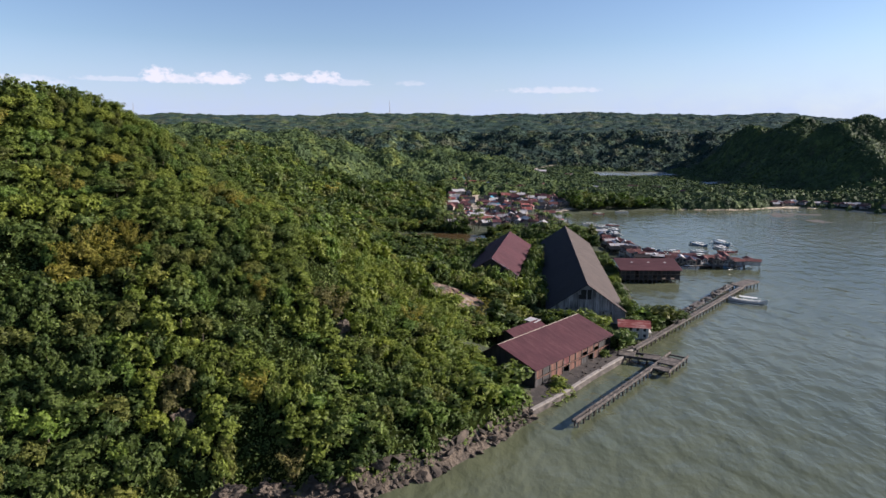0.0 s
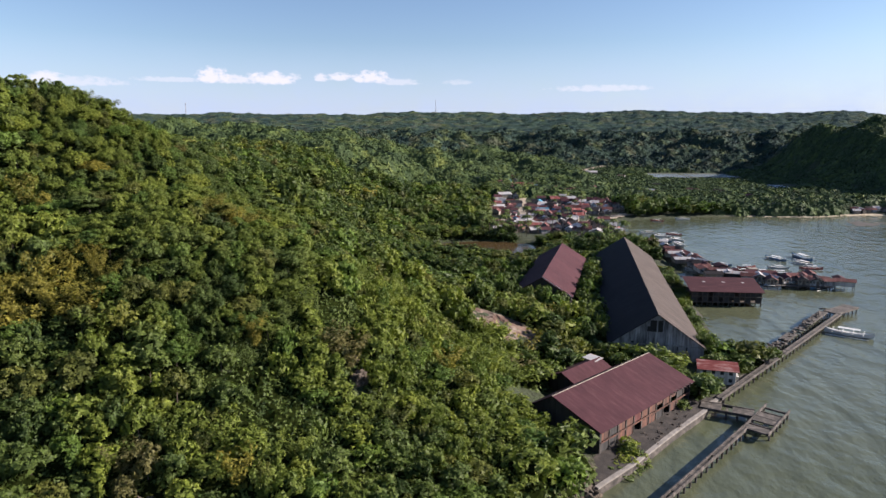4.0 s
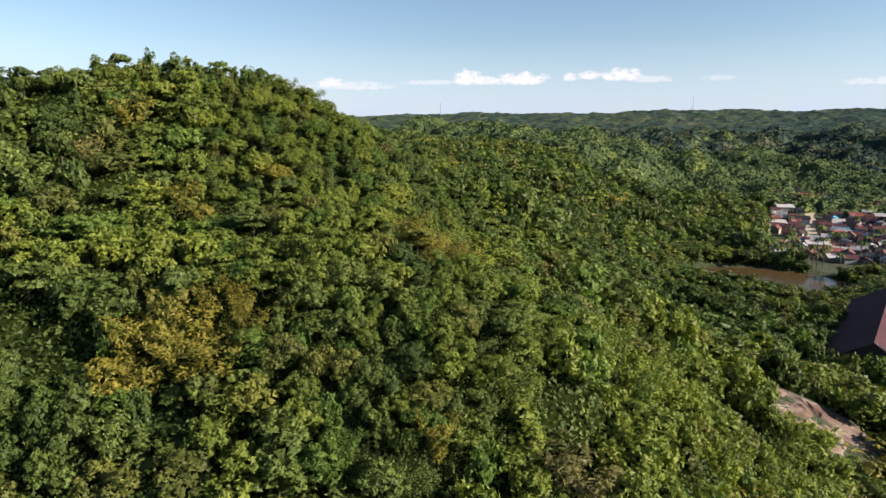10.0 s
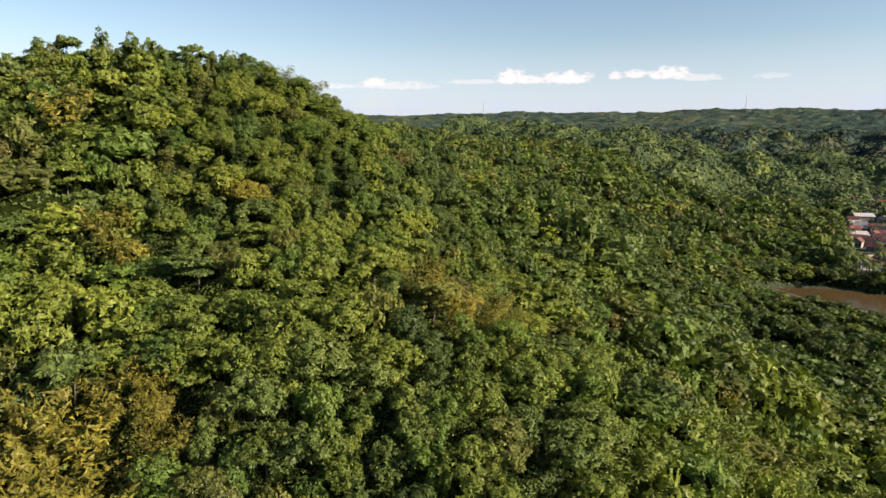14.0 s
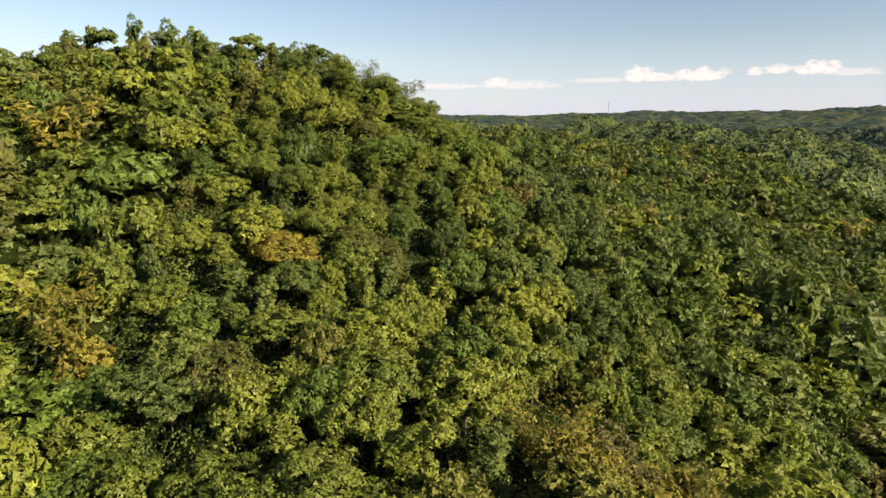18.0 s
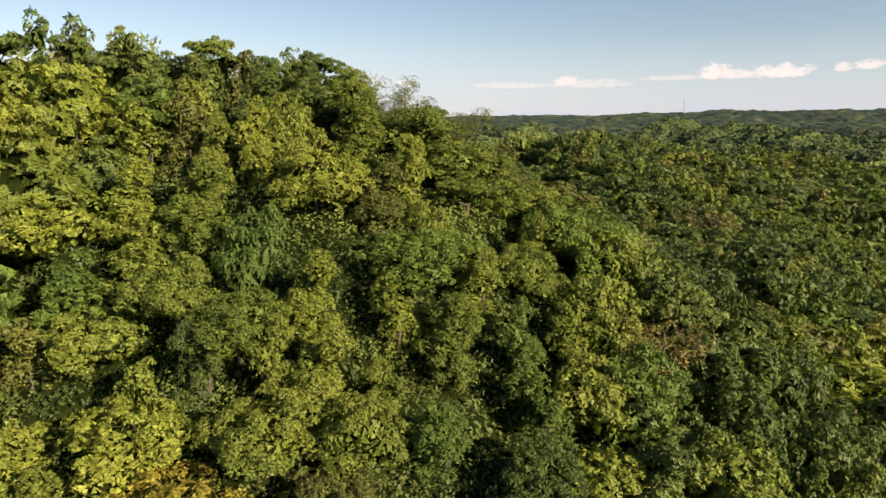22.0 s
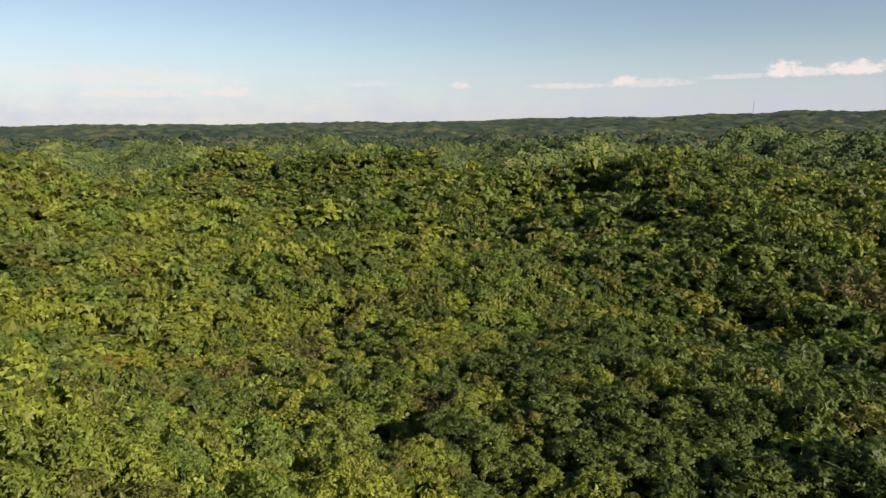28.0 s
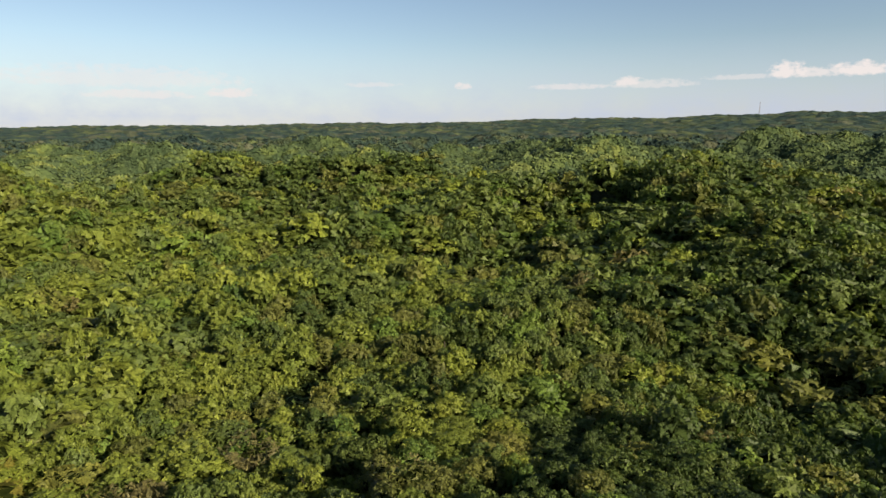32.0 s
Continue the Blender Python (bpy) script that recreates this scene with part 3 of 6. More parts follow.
# ---------------------------------------------------------------- sheds and houses
def gable_shed(name, label, x, y, turn, base, length, wl, wr, eave_l, eave_r, ridge, roof_l, roof_r, wall, group="", gables=True, over=0.7, sides=("left", "right"), cap_mat=None):
    """A long shed: y runs along the ridge away from the near gable, x to its right. turn: degrees clockwise from north."""
    ob = thing(name, pose(x, y, base, 0, 0, -turn), label, "warehouse", group)
    sl, sr = (ridge - eave_l) / wl, (ridge - eave_r) / wr
    t = 0.16
    ol, orr = wl + over, wr + over
    part("roof_slope", slab(bmesh.new(), (0, -over, ridge), (0, length + over, ridge), (-ol, length + over, ridge - sl * ol), (-ol, -over, ridge - sl * ol), t), roof_l, ob)
    part("roof_slope", slab(bmesh.new(), (0, length + over, ridge), (0, -over, ridge), (orr, -over, ridge - sr * orr), (orr, length + over, ridge - sr * orr), t), roof_r, ob)
    cap = prism(bmesh.new(), ((-0.2, ridge - 0.2 * sl + 0.03), (0, ridge + 0.07), (0.2, ridge - 0.2 * sr + 0.03), (0, ridge + 0.02)), -over - 0.05, length + over + 0.05)
    part("ridge_cap", cap, cap_mat or roof_r, ob)
    if gables:
        out = ((-wl, 0), (wr, 0), (wr, eave_r - t), (0, ridge - 0.25), (-wl, eave_l - t))
        for y0, y1 in ((0, 0.35), (length - 0.35, length)):
            part("gable_wall", prism(bmesh.new(), out, y0, y1), wall, ob)
    if "left" in sides:
        part("side_wall", box(bmesh.new(), (-wl, 0.4, 0), (-wl + 0.3, length - 0.4, eave_l - 0.25)), wall, ob)
    if "right" in sides:
        part("side_wall", box(bmesh.new(), (wr - 0.3, 0.4, 0), (wr, length - 0.4, eave_r - 0.25)), wall, ob)
    return ob


def opening(parent, x0, x1, z0, z1, y, depth=0.3, jamb=None):
    """A dark window in a wall that faces -y, with its sill."""
    w = part("window", box(bmesh.new(), (x0, y - 0.02, z0), (x1, y + depth, z1)), MAT["void"], parent)
    part("sill", box(bmesh.new(), (x0 - 0.12, y - 0.12, z0 - 0.14), (x1 + 0.12, y - 0.023, z0 - 0.002)), jamb or MAT["concrete"], w)


# the great store: steep roof, its left slope's shade put into the colour, stained concrete gable towards the shore
store = gable_shed("warehouse", "huge old warehouse with faded grey roof and stained concrete gable", 49.9, 206.5, 8.0, 1.4, 134, 12.8, 12.8, 4.6, 4.6, 13.6,
                   MAT["dark_and_shaded_roof"], MAT["grey_roof"], MAT["concrete"])
for x0, x1, z0, z1 in ((-1.9, 1.5, 8.3, 11.6), (-2.7, -1.9, 8.4, 9.8), (-7.0, -6.2, 4.2, 5.2), (-3.6, -2.8, 2.6, 4.6), (-2.3, -1.5, 2.6, 4.6), (2.6, 3.2, 2.2, 3.0), (5.6, 6.0, 3.2, 4.6), (8.0, 8.4, 2.8, 4.2)):
    opening(store, x0, x1, z0, z1, 0.0)
for k in range(9):
    xx = -12.0 + k * 3.0
    top = 13.2 - abs(xx) * 0.703 - 0.4
    part("pilaster", box(bmesh.new(), (xx - 0.18, -0.16, 0), (xx + 0.18, -0.003, top), 0.03), MAT["concrete"], store)
part("gable_beam", box(bmesh.new(), (-12.6, -0.24, 4.3), (12.6, -0.165, 4.75)), MAT["concrete"], store)
for k in range(22):
    part("buttress", box(bmesh.new(), (12.803, 3 + k * 6, 0), (13.3, 3.5 + k * 6, 4.0), 0.04), MAT["concrete"], store)

# the long maroon shed on the quay
shed = gable_shed("quay_shed", "long rusty shed with a maroon sheet roof on the quay", 15.9, 158.6, 43.5, 1.6, 38.0, 8.6, 11.6, 3.4, 5.2, 9.0,
                  MAT["maroon"], MAT["maroon"], MAT["dark_wall"], sides=("left",), cap_mat=MAT["cream_wall"])
srng = random.Random(4)
for k in range(12):
    y0 = 0.5 + k * 3.12
    part("post", box(bmesh.new(), (11.25, y0 - 0.16, 0), (11.6, y0 + 0.16, 5.0), 0.03), MAT["pier"], shed)
    if k < 11:
        mat = srng.choice((MAT["rust_wall"], MAT["rust_wall"], MAT["rust_wall"], MAT["dark_wall"], MAT["rust_roof"]))
        lo = 2.5 if k not in (7, 9) else 3.4
        part("wall_panel", box(bmesh.new(), (11.32, y0 + 0.2, lo), (11.45, y0 + 2.92, 4.9 - (0.0 if k < 7 else srng.uniform(0.2, 0.9)))), mat, shed)
        mat = srng.choice((MAT["rust_wall"], MAT["dark_wall"], MAT["rust_wall"]))
        if k not in (4, 8):
            part("wall_panel", box(bmesh.new(), (11.34, y0 + 0.25, 0.1), (11.47, y0 + 2.87, 2.2 - srng.uniform(0, 0.5))), mat, shed)
part("rail", box(bmesh.new(), (11.603, 0.3, 2.2), (11.78, 37.6, 2.45)), MAT["rust_wall"], shed)
for k in range(7):
    part("rafter", box(bmesh.new(), (10.2, 27.5 + k * 1.5, 5.02), (12.9, 27.68 + k * 1.5, 5.14)), MAT["wood"], shed)
for x0, x1, z0, z1 in ((-7.5, -6.3, 1.8, 3.2), (-3.5, -2.0, 2.2, 4.0), (3.0, 4.2, 2.0, 3.6), (6.8, 8.0, 1.8, 3.2)):
    opening(shed, x0, x1, z0, z1, 0.0, jamb=MAT["dark_wall"])

# the maroon roofed shed among the trees
inner = gable_shed("inner_shed", "maroon roofed shed half hidden among trees", 21.3, 250.0, 12.4, 1.6, 71.0, 10.0, 10.2, 7.2, 7.2, 13.4, MAT["maroon"], MAT["maroon"], MAT["dark_wall"], gables=True)
part("fascia", slab(bmesh.new(), (0.02, -0.75, 13.5), (0.02, -0.70, 13.5), (10.9, -0.70, 6.85), (10.9, -0.75, 6.85), 0.3), MAT["zinc"], inner)

# low annex behind the quay shed
annex = gable_shed("annex", "low annex with a dull maroon sheet roof behind the quay shed", 20.5, 180.0, 43.5, 1.6, 15.0, 4.0, 4.0, 4.0, 4.0, 5.8, MAT["maroon"], MAT["maroon"], MAT["dark_wall"])
hut = thing("rooftop_hut", pose(29.5, 191.0, 1.6, 0, 0, -43.5), "small pale hut with a flat sheet roof", "hut")
part("wall", box(bmesh.new(), (-1.6, -1.4, 0), (1.6, 1.4, 5.4), 0.03), MAT["cream_wall"], hut)
part("roof", slab(bmesh.new(), (-2, 1.8, 5.9), (-2, -1.8, 5.7), (2, -1.8, 5.5), (2, 1.8, 5.7), 0.12), MAT["zinc"], hut)
part("window", box(bmesh.new(), (-0.5, -1.43, 3.4), (0.5, -1.38, 4.4)), MAT["glass"], hut)


def caretaker_house():
    ob = thing("house", pose(61.5, 192.0, 1.6, 0, 0, -12) @ Matrix.Scale(0.87, 4), "white two-storey house with a patchy red sheet roof", "house")
    part("wall", box(bmesh.new(), (-5.0, -3.2, 0), (5.0, 3.2, 4.6), 0.04), MAT["white_wall"], ob)
    for s in (-1, 1):
        a, b, c, d = (-5.8, 0, 6.1), (5.8, 0, 6.1), (5.8, s * 4.0, 4.35), (-5.8, s * 4.0, 4.35)
        part("roof_slope", slab(bmesh.new(), *((b, a, d, c) if s > 0 else (a, b, c, d)[::1]), 0.1 if s > 0 else -0.1), MAT["red_roof"], ob)
    for s in (-1, 1):
        part("gable", prism(bmesh.new(), ((-3.2, 4.6), (3.2, 4.6), (0, 5.95)), -0.1, 0.1), MAT["white_wall"], ob).matrix_basis = pose(s * 4.9, 0, 0, 0, 0, 90)
    for xx in (-3.6, -1.2, 1.2, 3.6):
        for z in (0.8, 3.0):
            w = part("window", box(bmesh.new(), (xx - 0.5, -3.23, z), (xx + 0.5, -3.17, z + 1.1)), MAT["glass"], ob)
            part("window_frame", box(bmesh.new(), (xx - 0.6, -3.29, z - 0.12), (xx + 0.6, -3.232, z - 0.003)), MAT["white_wall"], w)
    for yy in (-1.6, 1.4):
        part("window", box(bmesh.new(), (4.97, yy - 0.5, 3.0), (5.03, yy + 0.5, 4.0)), MAT["glass"], ob)
    part("balcony", box(bmesh.new(), (5.003, -2.4, 2.3), (6.0, 2.4, 2.45)), MAT["white_wall"], ob)
    for yy in (-2.3, 0.0, 2.3):
        part("balcony_post", box(bmesh.new(), (5.85, yy - 0.06, 0), (5.97, yy + 0.06, 2.297)), MAT["white_wall"], ob)


caretaker_house()


def small_house(name, label, x, y, turn, w, d, h, rise, roof, wall, base=None, stilts=0.0, group=""):
    """A one-storey house: walls, two roof slopes, gables within the walls, door and windows; on stilts over water."""
    base = height_at(x, y) if base is None else base
    ob = thing(name, pose(x, y, base, 0, 0, turn), label, "house", group)
    z = stilts
    bm = prism(bmesh.new(), ((-w / 2, z), (w / 2, z), (w / 2, z + h), (0, z + h + rise * 0.94), (-w / 2, z + h)), -d / 2, d / 2)
    part("wall", bm, wall, ob)
    o = 0.5
    k = rise / (w / 2)
    for s in (-1, 1):
        a, b = (0, -d / 2 - o, z + h + rise + 0.08), (0, d / 2 + o, z + h + rise + 0.08)
        c, e = (s * (w / 2 + o), d / 2 + o, z + h - k * o + 0.08), (s * (w / 2 + o), -d / 2 - o, z + h - k * o + 0.08)
        part("roof_slope", slab(bmesh.new(), *((b, a, e, c) if s > 0 else (a, b, c, e)), 0.09), roof, ob)
    part("door", box(bmesh.new(), (-0.45, -d / 2 - 0.04, z + 0.05), (0.45, -d / 2 - 0.002, z + 2.0)), MAT["wood"], ob)
    for xx in (-w / 3.2, w / 3.2):
        part("window", box(bmesh.new(), (xx - 0.45, -d / 2 - 0.03, z + 1.0), (xx + 0.45, -d / 2 - 0.002, z + 1.9)), MAT["glass"], ob)
    if stilts:
        for xx in (-w / 2 + 0.2, w / 2 - 0.2):
            for yy in (-d / 2 + 0.2, d / 2 - 0.2):
                part("stilt", beam(bmesh.new(), (xx, yy, -1.0), (xx, yy, z - 0.003), 0.13), MAT["wood"], ob)
    return ob


# ---------------------------------------------------------------- quay, piers
def apron():
    ob = thing("quay", pose(0, 0, 0), "bare earth quay behind a pale concrete sea wall", "quay", kind="structure")
    line = ((22.0, 138.0), (31.7, 148.2), (42.2, 160.8), (53.0, 172.8), (55.0, 176.5), (60.0, 181.0))
    for (x1, y1), (x2, y2) in zip(line[:-1], line[1:]):
        n = Vector((y2 - y1, x1 - x2, 0)).normalized()
        a, b = Vector((x1, y1, 1.75)), Vector((x2, y2, 1.75))
        part("coping", slab(bmesh.new(), b, a, a - n * 0.9, b - n * 0.9, -0.35), MAT["coping"], ob)
        c, e = (a.x - n.x * 0.6, a.y - n.y * 0.6, 1.38), (b.x - n.x * 0.6, b.y - n.y * 0.6, 1.38)
        part("wall_face", slab(bmesh.new(), (b.x, b.y, 1.38), (a.x, a.y, 1.38), c, e, -3.4), MAT["pier"], ob)
    bm = bmesh.new()
    vs = [bm.verts.new((px, py, 1.68)) for px, py in ((21.6, 139.0), (31.0, 148.8), (41.6, 161.4), (52.3, 173.4), (54.2, 177.0), (59.5, 182.0), (52.0, 191.0), (44.5, 182.0), (21.5, 147.0))]
    bm.faces.new(vs)
    part("yard", bm, MAT["yard"], ob)


apron()


def pier_run(name, label, a, b, width, deck_z, gap, broken=0.0, seed=1, kerb=True):
    """A concrete pier on piles from a to b: deck in bays, edge beams, piles with caps."""
    rr = random.Random(seed)
    a, b = Vector((*a, 0)), Vector((*b, 0))
    n = (b - a).length
    ang = math.degrees(math.atan2(b.y - a.y, b.x - a.x)) - 90
    ob = thing(name, pose(a.x, a.y, 0, 0, 0, ang), label, "pier")
    bays = max(1, round(n / gap))
    step = n / bays
    h = width / 2
    for i in range(bays):
        y0, y1 = i * step, (i + 1) * step
        if rr.random() >= broken:
            part("deck_slab", box(bmesh.new(), (-h + 0.32, y0 + 0.03, deck_z - 0.3 + rr.uniform(-0.06, 0.04)), (h - 0.32, y1 - 0.03, deck_z + rr.uniform(-0.05, 0.05)), 0.03), MAT["pier"], ob)
        for s in (-1, 1):
            if kerb:
                part("edge_beam", box(bmesh.new(), (s * h - 0.3 if s > 0 else -h, y0 + 0.01, deck_z - 0.55), (h if s > 0 else -h + 0.3, y1 - 0.01, deck_z + 0.15), 0.03), MAT["pier"], ob)
            pile = part("pile", beam(bmesh.new(), (s * (h - 0.15), y0 + step / 2, -3), (s * (h - 0.15), y0 + step / 2, deck_z - 0.55), 0.22, 8), MAT["pier"], ob)
        part("cross_beam", box(bmesh.new(), (-h + 0.32, y0 + step / 2 - 0.2, deck_z - 0.75), (h - 0.32, y0 + step / 2 + 0.2, deck_z - 0.32), 0.03), MAT["pier"], ob)
    return ob


pier_run("finger_pier", "narrow ruined concrete pier on piles", (30.2, 132.0), (58.4, 164.6), 1.2, 1.9, 2.6, 0.10, 3)
pier_run("link_pier", "crumbling concrete walkway from the quay to the pier head", (52.5, 176.0), (63.0, 171.4), 4.2, 1.9, 2.5, 0.15, 5)
pier_run("pier_head", "broken concrete pier head platform on piles", (59.6, 162.6), (70.0, 175.4), 5.4, 1.9, 2.6, 0.12, 7)
pier_run("jetty_causeway", "long ruined jetty of concrete and rubble", (58.0, 179.5), (126.5, 256.0), 1.5, 2.0, 3.2, 0.04, 9)
pier_run("jetty_deck", "wide broken jetty deck strewn with rubble", (84.0, 214.5), (123.0, 259.5), 3.6, 1.9, 3.0, 0.25, 11, kerb=False)
pier_run("jetty_end", "concrete head of the jetty", (124.5, 257.5), (136.5, 266.5), 5.0, 2.1, 3.0, 0.1, 13)
rr = random.Random(21)
for i in range(70):
    t = rr.random()
    x, y = 85 + t * 40, 215.5 + t * 46
    bm = bmesh.new()
    bmesh.ops.create_icosphere(bm, subdivisions=1, radius=1.0)
    for v in bm.verts:
        v.co *= rr.uniform(0.7, 1.2)
    ob = part("rubble", bm, MAT["pier"], None, "lump of broken concrete on the jetty")
    s = rr.uniform(0.25, 0.6)
    ob.matrix_world = pose(x + rr.uniform(-1.5, 1.5), y + rr.uniform(-1.5, 1.5), 1.95 + s * 0.2, rr.uniform(0, 360), 0, rr.uniform(0, 360)) @ Matrix.Diagonal((s * 1.4, s, s * 0.6, 1))
    tagged(ob, category="rubble", group="jetty rubble")


# ---------------------------------------------------------------- stilt shed, stilt village
def stilt_shed():
    ob = thing("stilt_shed", pose(93.5, 283.0, 0, 0, 0, -2), "dark open shed on stilts with a maroon sheet roof", "shed")
    w, d = 13.0, 12.0
    part("deck", box(bmesh.new(), (-w, -d, 1.2), (w, d, 1.5)), MAT["wood"], ob)
    part("back_wall", box(bmesh.new(), (-w + 0.2, -d + 3.5, 1.503), (w - 0.2, -d + 3.7, 5.6)), MAT["dark_wall"], ob)
    part("floor_beam", box(bmesh.new(), (-w, -d - 0.15, 3.4), (w, -d + 0.15, 3.7)), MAT["wood"], ob)
    for k in range(14):
        xx = -w + 0.3 + k * (2 * w - 0.6) / 13
        part("stilt", box(bmesh.new(), (xx - 0.16, -d + 0.2, -2), (xx + 0.16, -d + 0.52, 5.6)), MAT["wood"], ob)
        if k % 2 == 0:
            part("stilt", box(bmesh.new(), (xx - 0.16, 0.0, -2), (xx + 0.16, 0.3, 1.19)), MAT["wood"], ob)
        if k < 13 and k % 5 != 3:
            part("wall_board", box(bmesh.new(), (xx + 0.2, -d + 0.28, 3.72), (xx + 1.75, -d + 0.4, 5.5)), MAT["dark_wall"], ob)
        if k < 13 and k % 4 in (0, 2):
            part("wall_board", box(bmesh.new(), (xx + 0.2, -d + 0.28, 1.52), (xx + 1.75, -d + 0.4, 3.3)), MAT["dark_wall"], ob)
    part("roof_slope", slab(bmesh.new(), (w + 0.6, 0, 8.4), (-w - 0.6, 0, 8.4), (-w - 0.6, -d - 0.9, 5.5), (w + 0.6, -d - 0.9, 5.5), -0.12), MAT["maroon"], ob)
    part("roof_slope", slab(bmesh.new(), (-w - 0.6, 0, 8.4), (w + 0.6, 0, 8.4), (w + 0.6, d + 0.9, 5.5), (-w - 0.6, d + 0.9, 5.5), -0.12), MAT["maroon"], ob)
    for k in range(3):
        xx = -7 + k * 7.3
        part("roof_patch", slab(bmesh.new(), (xx + 1.0, -4, 7.62), (xx, -4, 7.62), (xx, -4.8, 7.43), (xx + 1.0, -4.8, 7.43), -0.02), MAT["zinc"], ob)


stilt_shed()
hr = random.Random(11)
ROOFS = [MAT["rust_roof"], MAT["rust_roof"], MAT["zinc"], MAT["maroon"], MAT["zinc"], MAT["dark_and_shaded_roof"], MAT["rust_roof"]]
WALLS = [MAT["cream_wall"], MAT["white_wall"], MAT["dark_wall"], MAT["concrete"]]
ROOF_WORDS = {"rust_roof": "rusty brown", "zinc": "bare zinc", "red_roof": "faded red", "dark_and_shaded_roof": "dark grey", "blue_roof": "bright blue", "maroon_roof": "maroon"}
WALL_WORDS = {"cream_wall": "cream", "white_wall": "whitewashed", "dark_wall": "dark boarded", "stained_concrete": "grey concrete"}


def house_label(roof, wall, where):
    return "%s house with %s roof %s" % (WALL_WORDS[wall.name], ROOF_WORDS[roof.name], where)


for i in range(64):
    t = i / 63
    if t < 0.6:
        u = t / 0.6
        x, y = 96 + 12 * u, 398 - 88 * u
    else:
        u = (t - 0.6) / 0.4
        x, y = 110 + 40 * u, 312 - 4 * u
    x, y = x + hr.uniform(-6, 7), y + hr.uniform(-8, 8)
    roof, wall = hr.choice(ROOFS), hr.choice(WALLS)
    small_house("stilt_house", house_label(roof, wall, "on stilts"), x, y, hr.choice((0, 90, 20, 70, -15)), hr.uniform(3.2, 5), hr.uniform(4, 8), 2.2, hr.uniform(0.6, 1.1), roof, wall, 0.0, 1.7, "stilt village houses")
for i, (a, b) in enumerate((((118, 300), (147, 299)), ((98, 396), (108, 315)), ((108, 315), (150, 313)))):
    pier_run("boardwalk", "timber boardwalk on stilts through the stilt village", a, b, 2.4, 1.6, 4.0, 0.0, 30 + i, kerb=False)

# ---------------------------------------------------------------- town
roof_pool = ROOFS + [MAT["rust_roof"], MAT["zinc"], MAT["maroon"], MAT["red_roof"]]
placed = []
for i in range(6000):
    if len(placed) >= 235:
        break
    x, y = hr.uniform(2, 112), hr.uniform(425, 690)
    if y > 560 and hr.random() < 0.55:
        continue
    if x < 8 + (y - 425) * 0.02 or inland(np.array([x]), np.array([y]))[0] < 9:
        continue
    if to_line([(8, 470), (30, 500), (36, 620)], np.array([x]), np.array([y]))[0] < 6 or to_line([(70, 476), (88, 505), (118, 530)], np.array([x]), np.array([y]))[0] < 8:
        continue
    if any(math.hypot(x - px, y - py) < 6.3 for px, py in placed):
        continue
    placed.append((x, y))
    roof, wall = hr.choice(roof_pool), hr.choice(WALLS[:2] + [WALLS[0], WALLS[3]])
    if i % 23 == 0:
        roof = MAT["blue_roof"]
    big = hr.random() < 0.12
    small_house("town_house", house_label(roof, wall, "in the fishing town"), x, y, hr.choice((0, 90)) + hr.uniform(-20, 20), hr.uniform(4, 5.8) * (1.7 if big else 1), hr.uniform(5, 7.5) * (1.6 if big else 1),
                hr.uniform(2.2, 3.4), hr.uniform(1.0, 1.9), roof, wall, group="town houses")
FAR_SHORE = [(292, 552), (308, 558), (335, 551), (352, 532), (364, 508), (400, 484)]
for i in range(34):
    k = i % 5
    t = hr.random()
    (x1, y1), (x2, y2) = FAR_SHORE[k], FAR_SHORE[k + 1]
    x, y = x1 + (x2 - x1) * t + hr.uniform(0, 5), y1 + (y2 - y1) * t + hr.uniform(0, 7)
    roof, wall = hr.choice(ROOFS), hr.choice(WALLS)
    small_house("shore_house", house_label(roof, wall, "on the far shore"), x, y, hr.uniform(0, 90), hr.uniform(3.5, 5.5), hr.uniform(4, 7), 2.4, 0.9, roof, wall, group="far shore houses")
small_house("farm_hall", "long low hall with pale grey-green sheet roof inland", 145, 953, 80, 13, 32, 4.5, 2.0, MAT["zinc"], MAT["cream_wall"], group="inland houses")
for x, y in ((195, 760), (170, 690), (215, 700), (238, 690), (250, 640), (150, 760), (185, 900), (205, 1090), (120, 980)):
    roof, wall = hr.choice(ROOFS), hr.choice(WALLS[:2])
    small_house("farm_house", house_label(roof, wall, "among palms inland"), x, y, hr.uniform(0, 90), 8, 11, 3.0, 1.6, roof, wall, group="inland houses")


def draped(name, line, half, label, material, category, lift=0.25, steps=30):
    """A strip laid over the ground along a line."""
    pts = []
    for (x1, y1), (x2, y2) in zip(line[:-1], line[1:]):
        for k in range(steps):
            pts.append((x1 + (x2 - x1) * k / steps, y1 + (y2 - y1) * k / steps))
    bm, prev = bmesh.new(), None
    for i, (px, py) in enumerate(pts):
        qx, qy = pts[min(i + 1, len(pts) - 1)] if i + 1 < len(pts) else (2 * px - pts[i - 1][0], 2 * py - pts[i - 1][1])
        n = Vector((-(qy - py), qx - px)).normalized() * half * (1 + 0.25 * math.sin(i * 0.7))
        zz = max(height_at(px, py), 0.9) + lift
        row = [bm.verts.new((px + n.x * s, py + n.y * s, zz - 0.02 * abs(s))) for s in (1, 0.4, -0.4, -1)]
        if prev:
            for k in range(3):
                bm.faces.new((prev[k], prev[k + 1], row[k + 1], row[k]))
        prev = row
    bmesh.ops.recalc_face_normals(bm, faces=bm.faces)
    tagged(part(name, bm, material), label, category, kind="structure")


